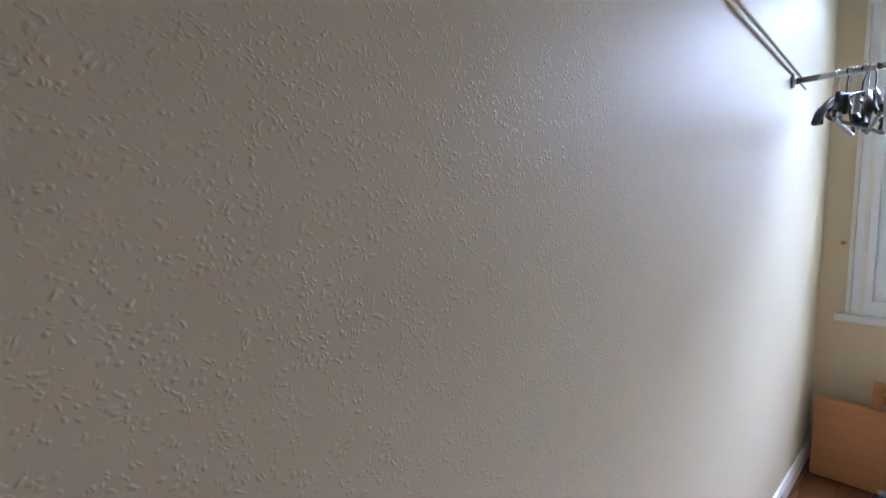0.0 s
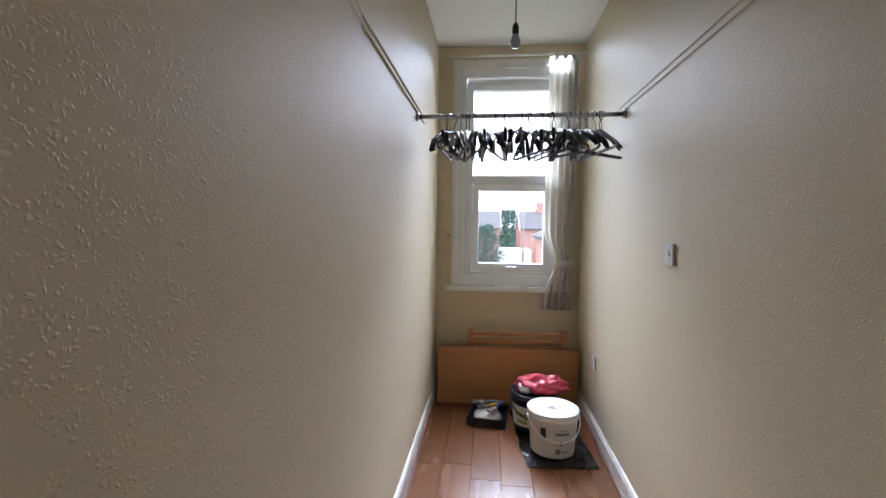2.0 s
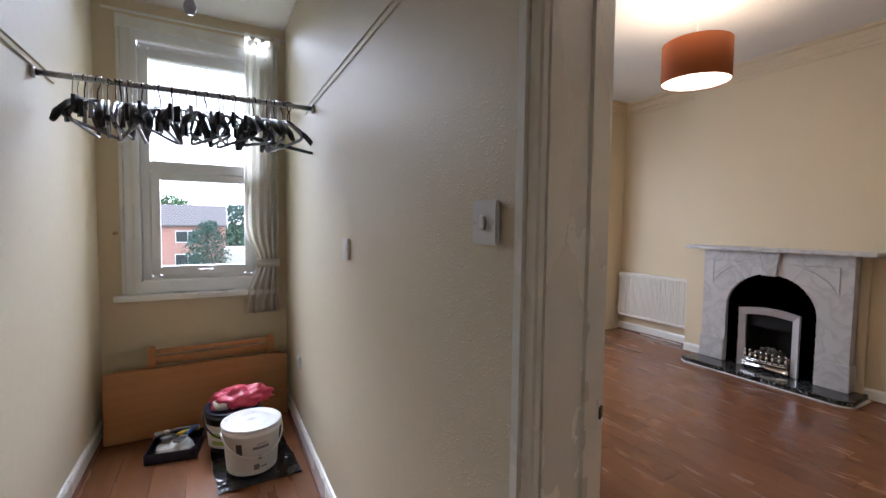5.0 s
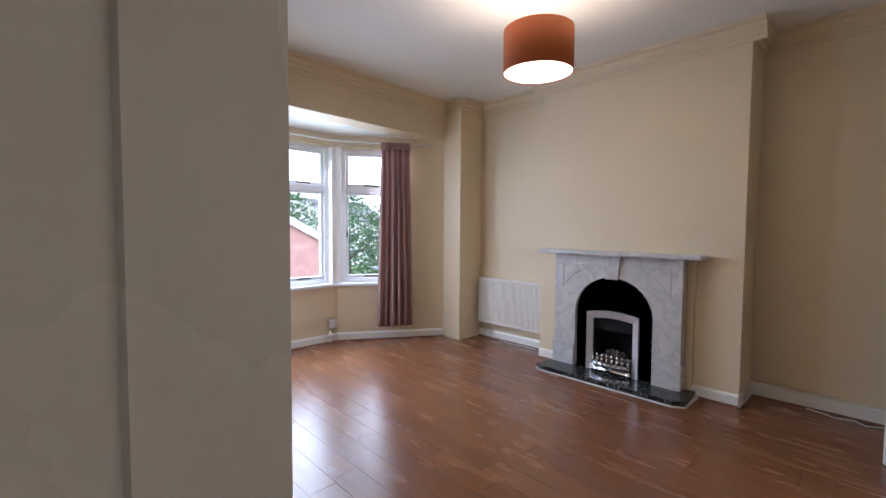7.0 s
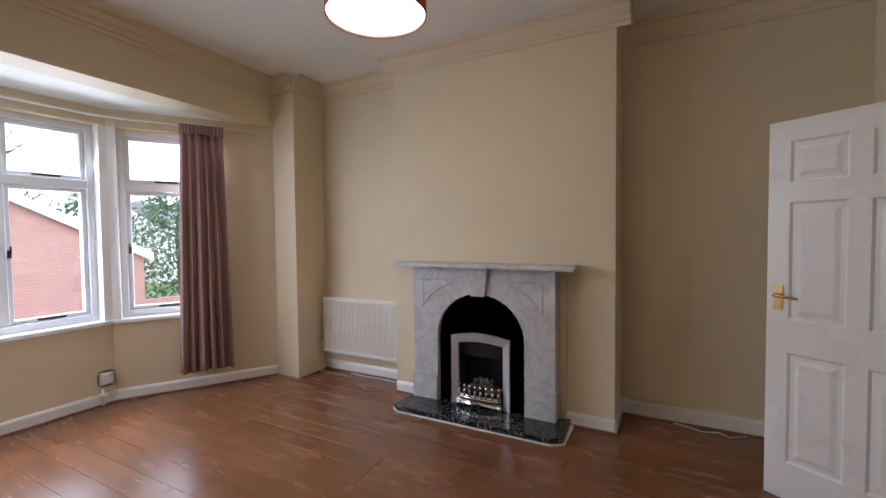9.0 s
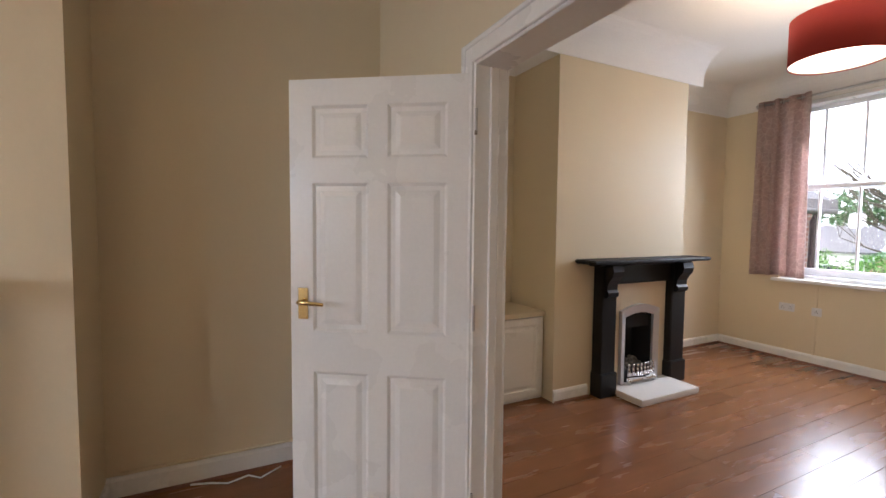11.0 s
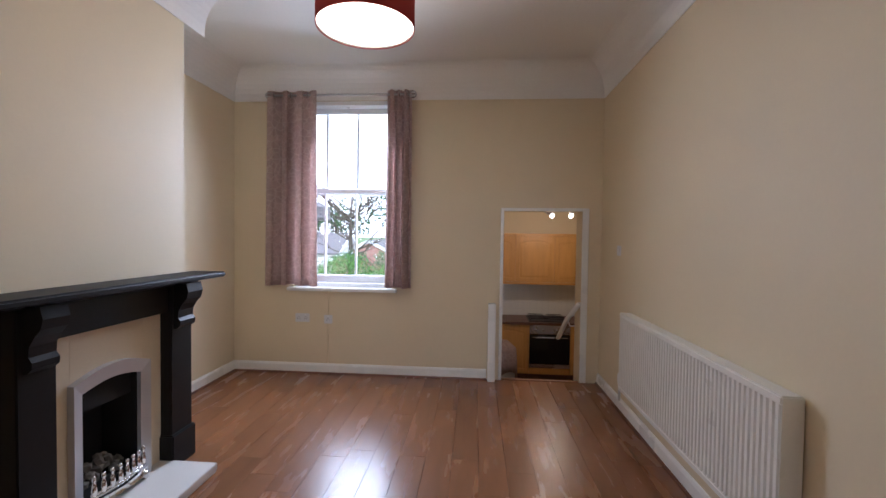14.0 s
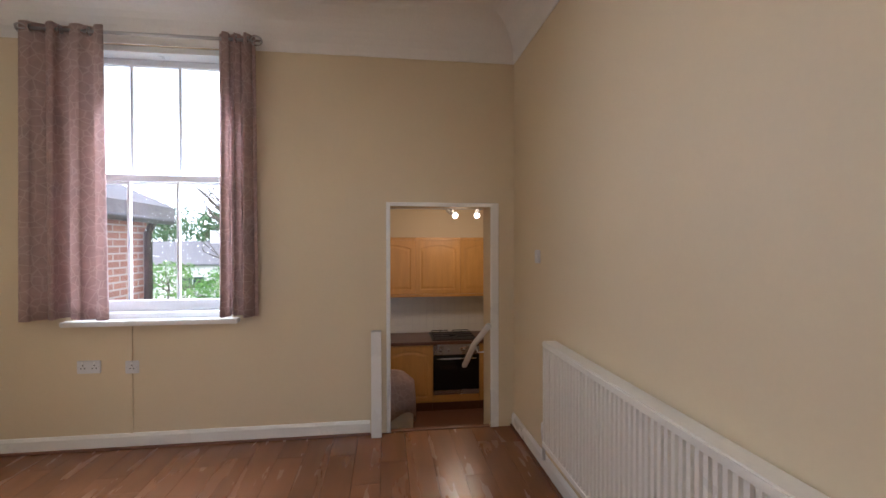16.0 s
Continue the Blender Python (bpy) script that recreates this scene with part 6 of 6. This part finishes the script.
tree((-0.4, 36.5, GZ), 4.6, 1.6, LEAFD, "clipped blue-green conifer in a front garden", "oval", 2600, 3, 0.16)
for k, (x, y, h, r, sh, mt) in enumerate(((-5, 62, 10, 4.5, "round", LEAF), (2.6, 64, 8.5, 3.0, "oval", LEAFD), (7, 66, 9, 3, "cone", LEAFD), (-12, 68, 10, 5, "round", LEAF),
                                          (13, 64, 9, 4.5, "round", LEAF), (-20, 64, 10, 5, "round", LEAFD), (20, 60, 9, 4.5, "round", LEAF))):
    tree((x, y, GZ), h * 0.8, r, mt, "distant green tree behind the houses", sh, 1500, 20 + k, 0.38)
for k, (x, y, h, r) in enumerate(((16.5, 26, 7.2, 3.0), (19.5, 25, 6.6, 2.8), (22.5, 26.5, 7.5, 3.2), (14.5, 31, 7.4, 2.8))):
    tree((x, y, GZ), h, r, LEAF, "dense green garden tree", "oval", 3600, 40 + k, 0.17)
tree((9.5, 38, GZ), 11.5, 4.5, LEAF, "bare branching tree behind the gable", "round", 10, 60, bare=True)
tree((14, 42, GZ), 10, 4.5, LEAF, "bare branching tree behind the gable", "round", 10, 61, bare=True)
for k, (x, y, h, r, mt) in enumerate(((6.6, -20, 4.1, 1.9, LEAFB), (3.6, -19.5, 3.8, 1.8, LEAFB), (9.4, -21, 4.2, 2.2, LEAFB), (1.4, -22, 4.1, 2.0, LEAF), (12.8, -23, 4.3, 2.3, LEAFB), (8.0, -25, 4.3, 2.2, LEAF), (11, -27, 4.2, 2.2, LEAF))):
    tree((x, y, GZ), h * 0.86, r, mt, "bright green garden shrub", "oval", 3200, 70 + k, 0.10)
for k, (x, y, h, r) in enumerate(((4, -50, 9, 4), (12, -54, 10, 5), (20, -52, 9, 4.5), (-6, -52, 10, 5), (28, -55, 9, 5))):
    tree((x, y, GZ), h, r, LEAF, "distant tree beyond the gardens", "round", 1300, 90 + k, 0.36)
tree((6.8, -30, GZ), 8.5, 3.5, LEAF, "bare winter tree beyond the gardens", "round", 10, 99, bare=True)
tree((13.5, -36, GZ), 9, 4, LEAF, "bare winter tree beyond the gardens", "round", 10, 98, bare=True)
bm = bmesh.new()
tube(bm, [(3.0, 39, GZ), (3.0, 39, GZ + 7.5)], [0.09, 0.06], 8)
tube(bm, [(3.0, 39, GZ + 7.4), (3.0, 38.2, GZ + 7.7)], 0.04, 6)
solo("street_lamp", bm, PAVE, "pale concrete street lamp post", "street lamp", smooth=True)
for x, y, col, nm in ((1.2, 34.5, WHITEP, "white"), (4.2, 36.0, STEEL, "silver")):
    car = thing("parked_car", pose(x, y, GZ, 0, 0, 12), nm + " hatchback parked in front of the houses", "car")
    bm = bmesh.new()
    extrude_x(bm, [(-2.0, 0.3), (2.0, 0.3), (2.02, 0.75), (1.1, 0.95), (0.5, 1.42), (-1.2, 1.45), (-1.9, 0.95), (-2.05, 0.7)], -0.85, 0.85)
    part("body", soft(bm, 0.06, 2), col, car)
    for yy in (-1.25, 1.25):
        for xx in (-0.86, 0.70):
            bm = bmesh.new()
            lathe(bm, [(0.31, 0), (0.31, 0.16), (0.2, 0.17), (0.2, -0.01)], 18, True)
            part("wheel", bm, BLACK, car).matrix_local = pose(xx, yy, 0.31, 0, 90, 0)
    for sx in (-0.853, 0.843):
        bm = bmesh.new()
        extrude_x(bm, [(0.9, 0.98), (0.45, 1.36), (-1.15, 1.38), (-1.65, 1.0)], sx, sx + 0.01)
        part("side_window", bm, DARKGLASS, car)


# ---- laminate floors, plank by plank ----
def bay_limit(x):
    for (x0, y0), (x1, y1) in zip(BAY, BAY[1:]):
        if x0 <= x <= x1:
            return y0 + (y1 - y0) * (x - x0) / (x1 - x0) + 0.03
    return 3.86


def plank_mesh(w, l):
    bm = bmesh.new()
    c = 0.0009
    lo = [bm.verts.new((x, y, -0.012)) for x, y in ((0, 0), (w, 0), (w, l), (0, l))]
    mi = [bm.verts.new((x, y, -0.0014)) for x, y in ((0, 0), (w, 0), (w, l), (0, l))]
    hi = [bm.verts.new((x, y, 0)) for x, y in ((c, c), (w - c, c), (w - c, l - c), (c, l - c))]
    bm.faces.new(hi)
    for a, b in ((lo, mi), (mi, hi)):
        for k in range(4):
            bm.faces.new((a[k], a[(k + 1) % 4], b[(k + 1) % 4], b[k]))
    return mesh_of("plank", bm, LAMINATE)


PW, PL = 0.165, 1.25
cache = {}


def lay(parent, x0, x1, ylo, yhi, seed):
    rnd = random.Random(seed)
    x = x0
    while x < x1 - 0.01:
        w = min(PW, x1 - x)
        y0, y1 = ylo, max(yhi(x), yhi(x + w)) if callable(yhi) else yhi
        y = y0 - rnd.uniform(0, PL)
        while y < y1:
            a, b = max(y, y0), min(y + PL, y1)
            if b - a > 0.02:
                key = (round(w, 3), round(b - a, 3))
                if key not in cache:
                    cache[key] = plank_mesh(w - 0.0008, b - a - 0.0008)
                o = new("plank", cache[key])
                o.parent = parent
                o.location = (x, a, 0)
            y += PL
        x += w


for nm, x0, x1, y0, y1, sd in (("floor_box_room", -0.53, 0.58, -1.7, 3.19, 2), ("floor_front_room", 0.58, 5.10, -0.63, bay_limit, 4), ("floor_rear_room", 2.05, 5.67, -5.07, -0.63, 6)):
    bm = bmesh.new()
    top = 4.8 if callable(y1) else y1
    if callable(y1):
        prism(bm, [(x0, y0), (x1, y0), (x1, 4.0)] + [p for p in BAY[::-1]] + [(x0, 3.85)], -0.2, -0.008)
    else:
        box(bm, x0, x1, y0, top, -0.2, -0.008)
    f = struct(nm, bm, GROOVE, "brown wood-effect laminate floor")
    lay(f, x0, x1, y0, y1, sd)
